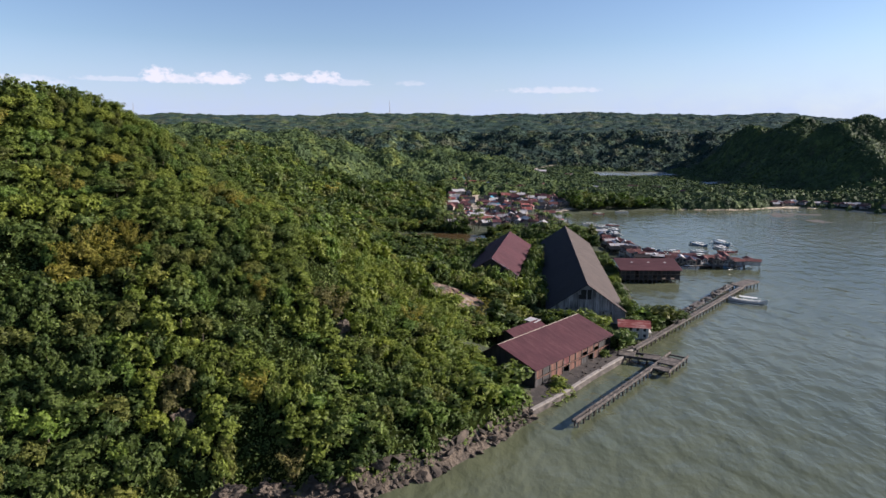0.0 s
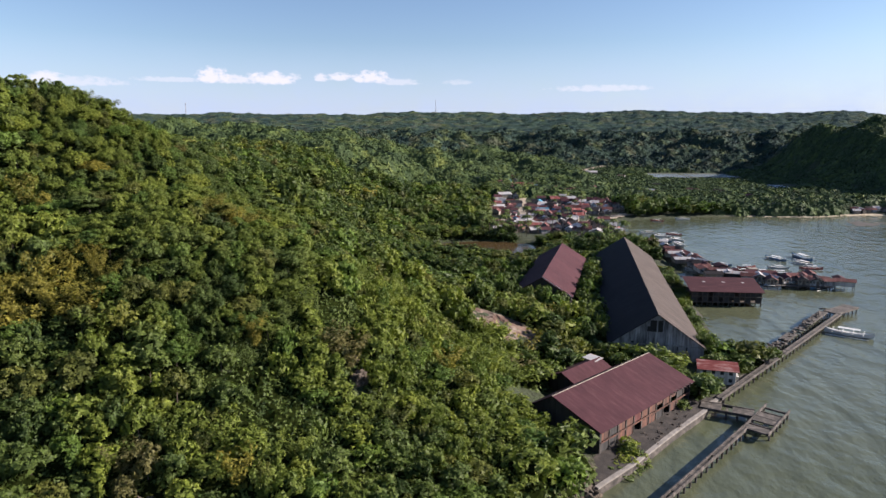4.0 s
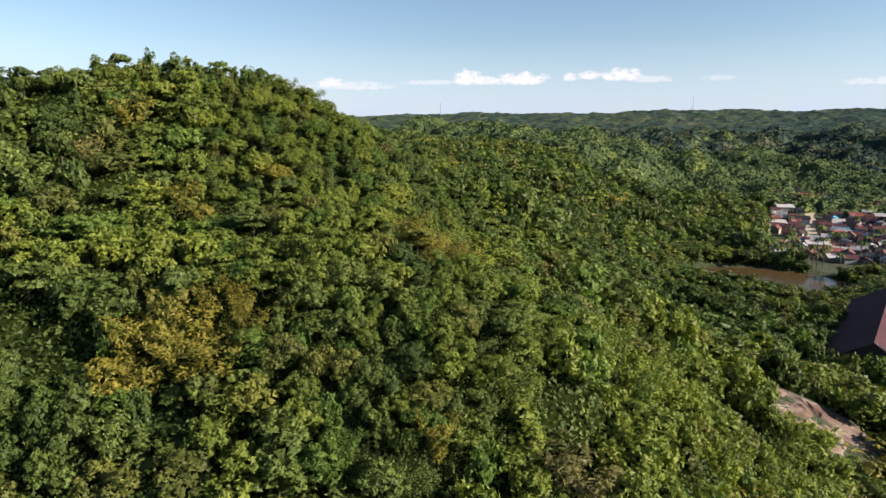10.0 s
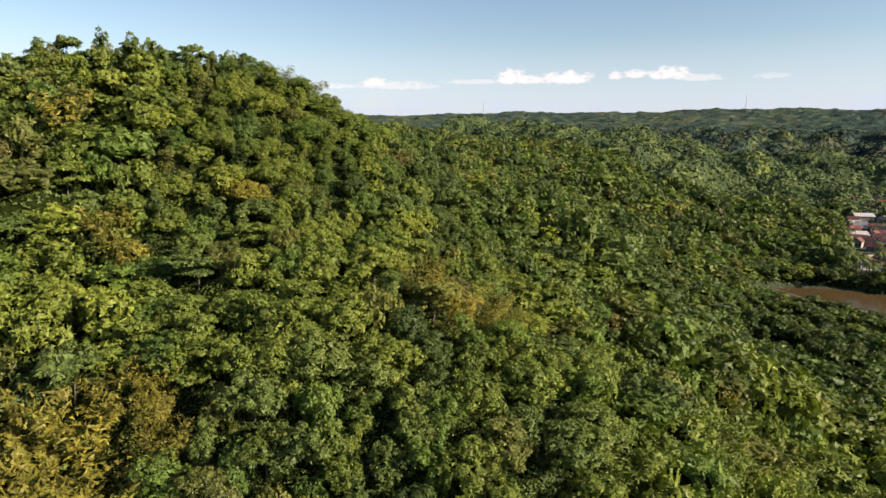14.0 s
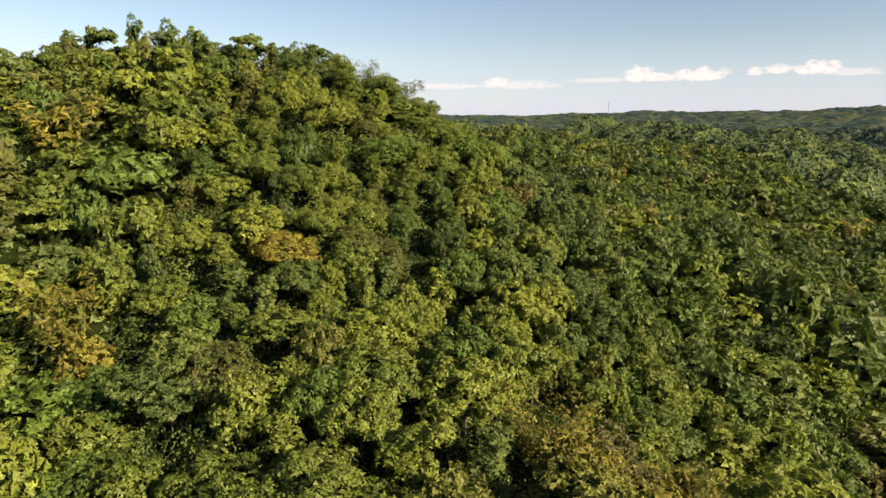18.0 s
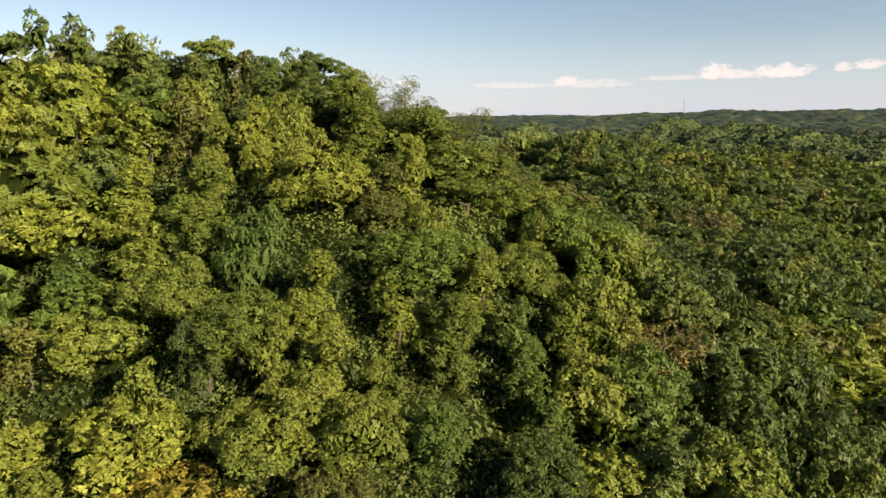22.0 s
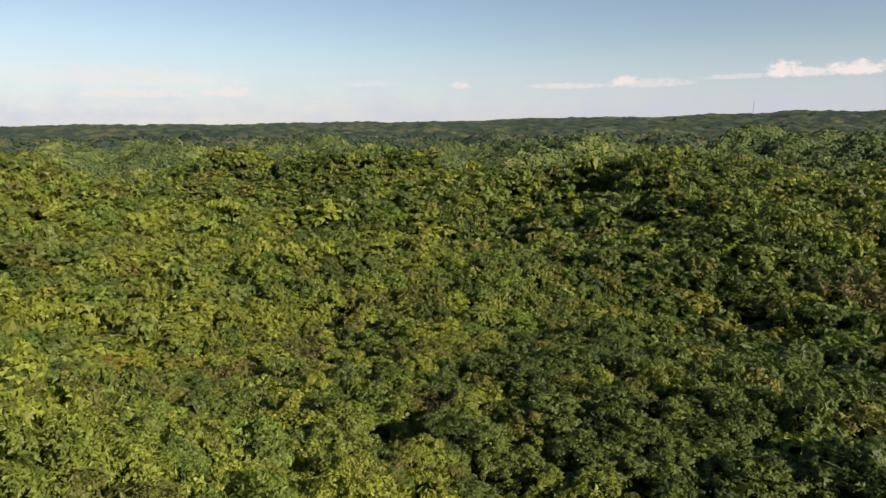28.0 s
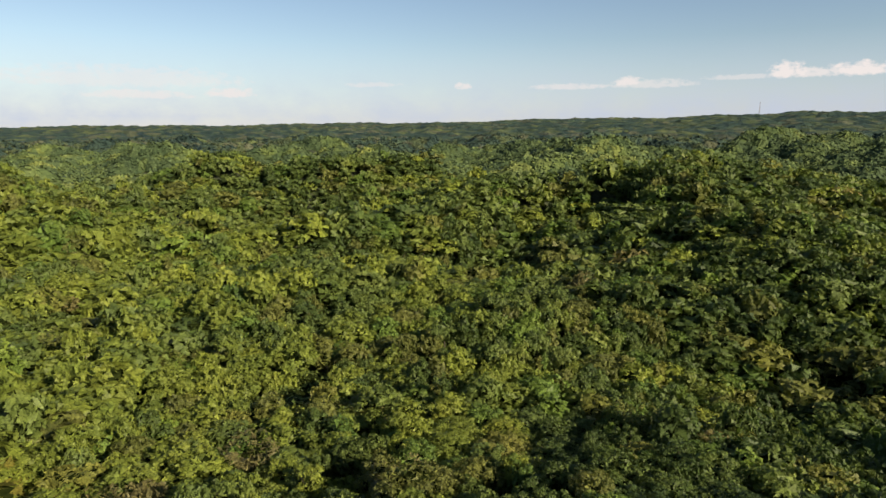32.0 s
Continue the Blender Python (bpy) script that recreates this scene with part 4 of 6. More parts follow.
draped("town_road", [(8, 470), (30, 500), (36, 620), (60, 720)], 3.2, "dusty pale street through the town", MAT["sand"], "road")
draped("beach", [(66, 468), (88, 500), (112, 526), (124, 524)], 4.5, "curved pale sand bank at the head of the bay", MAT["sand"], "beach", 0.35)
draped("valley_road", [(140, 1005), (158, 1060), (180, 1100), (198, 1116)], 5, "pale dirt road up the valley", MAT["sand"], "road", 1.2)
draped("pond_dike", [(-27, 387), (-8, 370), (7, 360), (24, 346)], 1.0, "dark earth dike across the pond", MAT["yard"], "dike", 0.9)
for i, (cx, cy, rx, ry) in enumerate(((266, 985, 26, 42), (330, 992, 32, 38), (300, 918, 58, 18), (345, 797, 20, 34))):
    pool("fish_pond", cx, cy, rx, ry, 1.1, "shallow fish pond in the valley, sky reflection put into its colour", MAT["sky_coloured_water"], 6.0)


def mud_bank(cx, cy, rx, ry, seed):
    """A low bank of mud and shingle that just breaks the water."""
    bm = bmesh.new()
    rings = []
    for r in np.linspace(0, 1, 7):
        row = []
        for t in np.arange(40) * math.tau / 40:
            k = r * (1 + 0.25 * math.sin(2 * t + seed) + 0.18 * math.sin(5 * t + seed * 2))
            x, y = cx + rx * k * math.cos(t), cy + ry * k * math.sin(t)
            row.append(bm.verts.new((x, y, 0.14 - 0.22 * r * r + 0.12 * noise.noise(Vector((x, y, 0)) * 0.15))))
        rings.append(row)
    for r0, r1 in zip(rings[:-1], rings[1:]):
        for i in range(40):
            j = (i + 1) % 40
            bm.faces.new((r0[i], r1[i], r1[j], r0[j]))
    tagged(part("mud_bank", bm, MAT["yard"], smooth=True), "low brown mud bank showing above the shallow water", "mud bank", kind="structure")


mud_bank(272, 500, 9, 16, 1)
mud_bank(282, 466, 7, 14, 2)
mud_bank(296, 505, 12, 7, 3)


# ---------------------------------------------------------------- boats
def outrigger_boat(hull_mat, label, n=12.0):
    ob = thing("outrigger_boat", pose(0, 0, 0), label, "boat", "outrigger boats")
    bm = bmesh.new()
    rings = []
    for t in np.linspace(-1, 1, 9):
        w = 0.75 * (1 - abs(t) ** 2.4) + 0.04
        rise = 0.75 * abs(t) ** 3
        rings.append([bm.verts.new(p) for p in ((-w, t * n / 2, 0.9 + rise), (-w * 0.6, t * n / 2, 0.0 + rise * 0.7), (0, t * n / 2, -0.35 + rise * 0.7), (w * 0.6, t * n / 2, 0.0 + rise * 0.7), (w, t * n / 2, 0.9 + rise), (0, t * n / 2, 0.72 + rise))])
    for r0, r1 in zip(rings[:-1], rings[1:]):
        for i in range(6):
            j = (i + 1) % 6
            bm.faces.new((r0[i], r0[j], r1[j], r1[i]))
    bm.faces.new(rings[0]), bm.faces.new(rings[-1][::-1])
    bmesh.ops.recalc_face_normals(bm, faces=bm.faces)
    part("hull", bm, hull_mat, ob)
    for s in (-1, 1):
        part("outrigger", beam(bmesh.new(), (s * 2.6, -n * 0.42, 0.12), (s * 2.6, n * 0.42, 0.12), 0.12), MAT["hull_white"], ob)
    for k in range(4):
        y = (-0.3 + 0.2 * k) * n
        part("cross_bar", beam(bmesh.new(), (-2.75, y, 1.0), (2.75, y, 1.0), 0.07), MAT["hull_white"], ob)
    part("canopy", slab(bmesh.new(), (0.75, -n * 0.24, 1.95), (0.75, n * 0.2, 1.95), (-0.75, n * 0.2, 1.95), (-0.75, -n * 0.24, 1.95), 0.08), MAT["hull_white"], ob)
    for x in (-0.65, 0.65):
        for y in (-n * 0.2, n * 0.18):
            part("canopy_post", beam(bmesh.new(), (x, y, 0.85), (x, y, 1.87), 0.05, 5), MAT["wood"], ob)
    return ob


fleet = [outrigger_boat(MAT["hull_white"], "white outrigger boat with a flat canopy, moored"), outrigger_boat(MAT["hull_blue"], "blue outrigger boat with a white canopy, moored"),
         outrigger_boat(MAT["hull_red"], "red-hulled outrigger boat with a white canopy, moored")]
berths = [(119.5, 237.5, 57, 0, 1.2), (151.5, 363, 30, 1, 1.0), (166, 366, 12, 1, 1.3), (142, 301, -60, 1, 0.9), (121, 299.5, 80, 0, 0.8), (101, 334, 40, 0, 0.8), (112, 338, 60, 2, 0.8), (124, 332, 70, 0, 0.8),
          (131, 331, 95, 1, 0.8), (138, 329, 80, 0, 0.9), (118, 346, 65, 1, 0.8), (106, 352, 50, 0, 0.75), (128, 341, 100, 2, 0.8), (147, 322, 75, 2, 0.9), (134, 308, 85, 0, 0.7), (114, 402, 10, 0, 1.0),
          (110, 415, 25, 1, 0.9), (118, 420, 35, 0, 0.9), (112, 432, 60, 0, 1.0), (122, 440, 70, 2, 0.8), (107, 445, 80, 0, 0.9), (150, 515, 85, 0, 0.9), (128, 503, 60, 2, 0.8), (158, 340, 85, 2, 0.9), (143, 341, 70, 0, 0.8)]
for x, y, turn, kind, s in berths:
    m = pose(x, y, 0.05, 0, 0, turn) @ Matrix.Scale(s, 4)
    copy_thing(fleet[kind], m).matrix_world = m
for b, (x, y, turn) in zip(fleet, ((160, 352, 20), (109, 325, 30), (136, 318, 95))):
    b.matrix_world = pose(x, y, 0.05, 0, 0, turn)


def barge():
    ob = thing("barge", pose(118.5, 322.0, 0, 0, 0, 84), "white steel barge with a cream cabin moored by the stilt houses", "boat")
    bm = prism(bmesh.new(), ((-2.2, -0.6), (2.2, -0.6), (2.6, 1.7), (-2.6, 1.7)), -8.0, 8.0)
    part("hull", bm, MAT["hull_white"], ob)
    part("deck", box(bmesh.new(), (-2.4, -7.8, 1.703), (2.4, 7.8, 1.78)), MAT["rust_roof"], ob)
    part("cabin", box(bmesh.new(), (-1.7, -6.5, 1.783), (1.7, -2.5, 4.2), 0.08), MAT["cream_wall"], ob)
    for x in (-1.0, 0.0, 1.0):
        part("window", box(bmesh.new(), (x - 0.3, -2.497, 2.9), (x + 0.3, -2.44, 3.6)), MAT["glass"], ob)
    part("mast", beam(bmesh.new(), (0, 0, 1.78), (0, 0, 6.5), 0.09), MAT["steel"], ob)


barge()


# ---------------------------------------------------------------- rocks
def rock_mesh(seed, sub=2):
    rr = random.Random(seed)
    bm = bmesh.new()
    bmesh.ops.create_icosphere(bm, subdivisions=sub, radius=1.0)
    cuts = [(Vector((rr.uniform(-1, 1), rr.uniform(-1, 1), rr.uniform(-1, 1))).normalized(), rr.uniform(0.3, 0.68)) for _ in range(13)]
    for v in bm.verts:
        for n, d in cuts:
            k = v.co.dot(n) - d
            if k > 0:
                v.co -= n * k * 0.9
        v.co *= 1 + 0.12 * noise.noise(v.co * 2.3 + Vector((seed, 0, 0)))
    me = bpy.data.meshes.new("boulder")
    bm.to_mesh(me)
    bm.free()
    me.materials.append(MAT["rock"])
    return me


rocks = [rock_mesh(s) for s in range(6)]
kr = random.Random(5)
shore = [(-52, 92), (-33, 101), (-15, 104), (-1, 113), (13, 127), (22, 138)]
for i in range(300):
    k = kr.randrange(len(shore) - 1) if i > 60 else 1 + i % 4
    t = kr.random()
    (x1, y1), (x2, y2) = shore[k], shore[k + 1]
    n = Vector((y1 - y2, x2 - x1)).normalized()
    off = kr.uniform(-0.9, 3.6)
    x, y = x1 + (x2 - x1) * t + n.x * off, y1 + (y2 - y1) * t + n.y * off
    s = kr.uniform(0.5, 1.15) * (1.75 if kr.random() < 0.16 else 1.0)
    ob = new("boulder", rocks[i % 6])
    ob.matrix_world = pose(x, y, max(height_at(x, y), 0.0) + s * 0.15, kr.uniform(-30, 30), kr.uniform(-30, 30), kr.uniform(0, 360)) @ Matrix.Diagonal((s * kr.uniform(1.3, 2.1), s, s * kr.uniform(0.4, 0.75), 1))
    tagged(ob, "weathered brown-grey boulder on the shore", "boulder", "shore boulders")


# loose stones and broken concrete on the earth quay
for i in range(60):
    t, u = kr.random(), kr.random()
    x, y = 28.5 + 24 * t + 0.5 - 4.0 * u, 146.0 + 27.5 * t + 3.2 * u
    s = kr.uniform(0.12, 0.42)
    ob = new("rubble", rocks[i % 6])
    ob.matrix_world = pose(x, y, 1.68 + s * 0.25, kr.uniform(-20, 20), kr.uniform(-20, 20), kr.uniform(0, 360)) @ Matrix.Diagonal((s * 1.6, s, s * 0.6, 1))
    tagged(ob, "lump of dark rubble lying on the earth quay", "rubble", "quay rubble")


def crag(name, label, x, y, w, h, face, seed):
    """A bare broken rock face on the slope, built of a lumpy, cracked block."""
    bm = bmesh.new()
    bmesh.ops.create_icosphere(bm, subdivisions=5, radius=1.0)
    for v in bm.verts:
        p = v.co * 1.6 + Vector((seed * 7.0, 0, 0))
        step = 0.5 * noise.cell(p * 2.2)
        v.co *= 0.8 + 0.45 * noise.noise(p) + 0.18 * noise.noise(p * 3.1) + 0.22 * step
    ob = part(name, bm, MAT["crag"])
    ob.matrix_world = pose(x, y, height_at(x, y) + h * 0.2, 0, 0, face) @ Matrix.Diagonal((w, w * 0.6, h, 1))
    tagged(ob, label, "rock face", "rock faces")


crag("rock_face", "bare grey rock face between trees on the slope", -21.0, 137.0, 2.0, 1.9, 40, 1)
crag("rock_face", "bare grey rock face between trees on the slope", -22.8, 139.0, 1.5, 1.5, 30, 2)
crag("rock_face", "pale limestone cliff above the shore", -30.0, 103.2, 3.0, 1.8, 15, 3)
crag("rock_face", "pale limestone cliff above the shore", -36.5, 101.5, 3.0, 2.0, 20, 4)
crag("rock_face", "pale rock scar low on the wooded slope", -46.0, 107.5, 2.2, 2.2, 30, 6)


def bare_patch():
    bm = bmesh.new()
    rings = []
    for r in np.linspace(0, 1, 11):
        row = []
        for t in np.arange(44) * math.tau / 44:
            k = r * (1 + 0.22 * math.sin(3 * t + 1) + 0.16 * math.sin(5 * t + 2) + 0.1 * math.sin(9 * t))
            x, y = 6.5 + 11.0 * k * math.cos(t), 207.0 + 8.5 * k * math.sin(t)
            lift = 0.3 * (1 - r ** 4) - 0.12 + (0.7 * noise.noise(Vector((x, y, 0)) * 0.4) + 0.3 * noise.noise(Vector((x, y, 5)) * 1.3)) * (1 - r ** 6)
            row.append(bm.verts.new((x, y, height_at(x, y) + lift)))
        rings.append(row)
    for r0, r1 in zip(rings[:-1], rings[1:]):
        for i in range(44):
            j = (i + 1) % 44
            bm.faces.new((r0[i], r1[i], r1[j], r0[j]))
    tagged(part("bare_earth", bm, MAT["earth"]), "bare patch of reddish earth and pale rock among trees", "earth", kind="structure")


bare_patch()


# ---------------------------------------------------------------- trees
def unit(v):
    return v / np.maximum(np.linalg.norm(v, axis=-1, keepdims=True), 1e-9)


def ico(sub):
    bm = bmesh.new()
    bmesh.ops.create_icosphere(bm, subdivisions=sub, radius=1.0)
    V = np.array([v.co[:] for v in bm.verts])
    F = np.array([[v.index for v in f.verts] for f in bm.faces])
    bm.free()
    return V, F


def tapered(a, b, r0, r1, sides=4):
    a, b = np.array(a, float), np.array(b, float)
    d = unit(b - a)
    u = unit(np.cross(d, [0.3, 0.9, 0.1]))
    w = np.cross(d, u)
    t = np.arange(sides) * math.tau / sides
    ring = np.cos(t)[:, None] * u + np.sin(t)[:, None] * w
    V = np.vstack([a + ring * r0, b + ring * r1])
    F = []
    for i in range(sides):
        j = (i + 1) % sides
        F += [(i, j, sides + j), (i, sides + j, sides + i)]
    return V, np.array(F)


def leaf_faces(rng, centre, normal, size, slim=0.62, diamond=False):
    """One leaf spray at each centre: three-cornered, or a folded diamond where it is seen close."""
    n = len(centre)
    u = unit(np.cross(normal, unit(rng.normal(size=(n, 3)))))
    w = np.cross(normal, u)
    s = size * rng.uniform(0.65, 1.35, (n, 1))
    if diamond:
        fold = normal * s * 0.18
        V = np.stack([centre + u * s * 1.25, centre + w * s * slim + fold, centre - u * s, centre - w * s * slim + fold], 1).reshape(-1, 3)
        k = 4 * np.arange(n)[:, None]
        return V, np.hstack([k + [[0, 1, 2]], k + [[0, 2, 3]]]).reshape(-1, 3)
    a = centre + u * s
    b = centre - u * s * 0.55 + w * s * slim
    c = centre - u * s * 0.55 - w * s * slim
    V = np.stack([a, b, c], 1).reshape(-1, 3)
    return V, np.arange(3 * n).reshape(-1, 3)


def crown_plan(rng, shape, puffs):
    """The boughs of a crown, in metres over the foot of its trunk: lobes (centre, radii) and leafy puffs on them (centre, radius)."""
    lobes, C, R = [], [], []
    if shape == "round":
        lobes.append((np.array([0, 0, 3.6]), np.array([1.9, 1.9, 1.8])))
        for k in range(4):
            t = (k + rng.uniform(-0.3, 0.3)) * math.tau / 4
            r = rng.uniform(1.0, 1.5)
            lobes.append((np.array([math.cos(t) * 1.3, math.sin(t) * 1.3, rng.uniform(2.0, 3.8)]), np.array([r, r, r * 0.95])))
        size = 0.40, 0.80
    elif shape == "column":
        z = 0.5
        while z < 5.6:
            r = rng.uniform(0.75, 1.25) * (1.15 - 0.09 * z)
            t = rng.uniform(0, math.tau)
            k = rng.uniform(0.15, 0.75)
            lobes.append((np.array([math.cos(t) * k, math.sin(t) * k, z]), np.array([r, r, r * 1.5])))
            z += rng.uniform(0.8, 1.3)
        size = 0.36, 0.66
    elif shape == "spread":
        for k in range(6):
            t, d = rng.uniform(0, math.tau), rng.uniform(0.4, 1.9)
            r = rng.uniform(1.1, 1.7)
            lobes.append((np.array([math.cos(t) * d, math.sin(t) * d, 3.2 + 0.42 * k + rng.uniform(-0.2, 0.2)]), np.array([r, r, 0.42])))
        size = 0.38, 0.66
    elif shape == "shrub":
        for k in range(3):
            t, d = rng.uniform(0, math.tau), rng.uniform(0.2, 1.0)
            r = rng.uniform(0.8, 1.2)
            lobes.append((np.array([math.cos(t) * d, math.sin(t) * d, rng.uniform(0.4, 1.2)]), np.array([r, r, r * 0.9])))
        size = 0.35, 0.6
    else:  # plume: arching shoots, as bamboo
        for _ in range(puffs):
            t, h = rng.uniform(0, math.tau), rng.uniform(0.15, 1.0)
            k = 0.35 + 2.0 * h ** 2.0
            C.append(np.array([math.cos(t) * k, math.sin(t) * k, 6.6 * h - 1.0 * h ** 4 * rng.random()]))
            R.append(rng.uniform(0.42, 0.7))
        return [], np.array(C), np.array(R)
    fine = math.sqrt(30 / max(puffs, 12))
    area = np.array([r[0] * r[2] + r[0] ** 2 for _, r in lobes])
    share = np.maximum(2, np.round(puffs * area / area.sum())).astype(int)
    for (c, r), n in zip(lobes, share):
        got, tries = 0, 0
        while got < n and tries < 60:
            tries += 1
            d = unit(rng.normal(size=3) + [0, 0, 0.35])
            if d[2] < -0.55:
                continue
            p = c + d * r * rng.uniform(0.8, 1.0)
            if any(np.linalg.norm((p - c2) / r2) < 0.62 for c2, r2 in lobes):
                continue
            if C and np.min(np.linalg.norm(np.array(C) - p, axis=1)) < 0.45 * fine:
                continue
            C.append(p), R.append(rng.uniform(*size) * fine * (1.0 if d[2] > 0 else 0.8))
            got += 1
    return lobes, np.array(C), np.array(R)


def template(seed, shape, puffs, leaves, leaf, sides=4, limbs=3, diamond=False):
    """A whole tree as triangles; slot 0 leaves, 1 near-black heart standing in for inner shade, 2 wood."""
    rng = np.random.default_rng(seed)
    lobes, C, R = crown_plan(rng, shape, puffs)
    weight = R ** 2
    owner = rng.choice(len(C), size=int(leaves * 1.9), p=weight / weight.sum())
    axis = np.array([0, 0, C[:, 2].mean() - 0.3])
    out = unit(C - axis)
    d = unit(rng.normal(size=(len(owner), 3)) + 0.8 * out[owner] + [0, 0, 0.3])
    squash = {"column": (1, 1, 1.35), "spread": (1.15, 1.15, 0.5), "plume": (0.9, 0.9, 1.2)}.get(shape, (1, 1, 0.88))
    P = C[owner] + d * R[owner, None] * squash * rng.uniform(0.74, 1.12, (len(owner), 1))
    # leave out what lies deep inside a neighbouring puff or underneath
    near = np.full(len(P), 9.0)
    for c, r in zip(C, R):
        near = np.minimum(near, np.linalg.norm(P - c, axis=1) / r)
    keep = (near > (0.68 if shape != "plume" else 0.2)) & ((d[:, 2] > -0.35) | (rng.random(len(P)) < 0.25))
    P, d = P[keep][:leaves], d[keep][:leaves]
    N = unit(d + 0.5 * rng.normal(size=d.shape) + [0, 0, 0.15])
    V, F = leaf_faces(rng, P, N, leaf, 0.5 if shape != "plume" else 0.26, diamond)
    parts = [(V, F, 0)]
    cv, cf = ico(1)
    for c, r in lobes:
        # coarser sprays within, which close the crown round a small heart coloured dark as shade
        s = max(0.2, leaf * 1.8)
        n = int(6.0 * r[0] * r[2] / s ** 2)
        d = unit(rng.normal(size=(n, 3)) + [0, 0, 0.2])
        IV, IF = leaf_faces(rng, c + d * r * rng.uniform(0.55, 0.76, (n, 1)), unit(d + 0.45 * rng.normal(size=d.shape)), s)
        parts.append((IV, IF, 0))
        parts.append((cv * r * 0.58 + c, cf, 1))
    if sides:
        lean = rng.normal(size=2) * 0.3
        thin = shape in ("plume", "shrub")
        fork = np.array([lean[0], lean[1], 0.5 if thin else 2.6])
        parts.append((*tapered((0, 0, -1.6), fork, 0.05 if thin else 0.12, 0.03 if thin else 0.07, sides), 2))
        for k in range(limbs):
            parts.append((*tapered(fork, C[k % len(C)], 0.03 if thin else 0.05, 0.012, 3), 2))
    Vs, Fs, Ss, off = [], [], [], 0
    for v, f, s in parts:
        Vs.append(v), Fs.append(f + off), Ss.append(np.full(len(f), s))
        off += len(v)
    return np.vstack(Vs), np.vstack(Fs), np.concatenate(Ss)


LEAF_KINDS = ("leaf_deep", "leaf_mid", "leaf_light", "leaf_olive", "leaf_gold", "leaf_fresh", "leaf_tan")
LEAF_SLOTS = [MAT[k] for k in LEAF_KINDS]
SMALL_SLOTS = [MAT["small_" + k] for k in LEAF_KINDS]
WOOD_SLOTS = [MAT[k] for k in ("hazed_grove_deep", "hazed_grove_mid", "hazed_grove_light", "hazed_grove_mid", "hazed_grove_light", "hazed_grove_mid", "hazed_grove_deep")]
CANOPY_SLOTS = [MAT[k] for k in ("hazed_canopy_deep", "hazed_canopy_mid", "hazed_canopy_light", "hazed_canopy_olive", "hazed_canopy_light", "hazed_canopy_mid", "hazed_canopy_olive")]


def set_tone(me, values):
    """One random tone for each tree in a joined mesh, carried by its faces."""
    me.attributes.new("tone", "FLOAT", "FACE").data.foreach_set("value", np.asarray(values, np.float32))


def woods(name, label, spots, pool, slots=None):
    """Many trees joined. spots rows: x, y, z, scale, height factor, turn, template, leaf slot."""
    slots = slots or LEAF_SLOTS
    rng = np.random.default_rng(len(spots))
    Vs, Fs, Is, Ts, off = [], [], [], [], 0
    for k, (TV, TF, TS) in enumerate(pool):
        rows = spots[spots[:, 6].astype(int) % len(pool) == k]
        if not len(rows):
            continue
        c, s = np.cos(rows[:, 5]), np.sin(rows[:, 5])
        x = (TV[None, :, 0] * c[:, None] - TV[None, :, 1] * s[:, None]) * rows[:, 3, None] + rows[:, 0, None]
        y = (TV[None, :, 0] * s[:, None] + TV[None, :, 1] * c[:, None]) * rows[:, 3, None] + rows[:, 1, None]
        z = TV[None, :, 2] * (rows[:, 3] * rows[:, 4])[:, None] + rows[:, 2, None]
        V = np.stack([x, y, z], -1).reshape(-1, 3)
        F = (TF[None] + (np.arange(len(rows)) * len(TV))[:, None, None]).reshape(-1, 3) + off
        I = np.where(TS[None] == 0, rows[:, 7, None], TS[None] + len(slots) - 1).astype(int).reshape(-1)
        Vs.append(V), Fs.append(F), Is.append(I), Ts.append(np.repeat(rng.random(len(rows)), len(TF)))
        off += len(V)
    me = fast_mesh(name, np.vstack(Vs), np.vstack(Fs), slots + [MAT["shade_core"], MAT["bark"]], np.concatenate(Is))
    set_tone(me, np.concatenate(Ts))
    return tagged(new(name, me), label, "forest", kind="stuff")


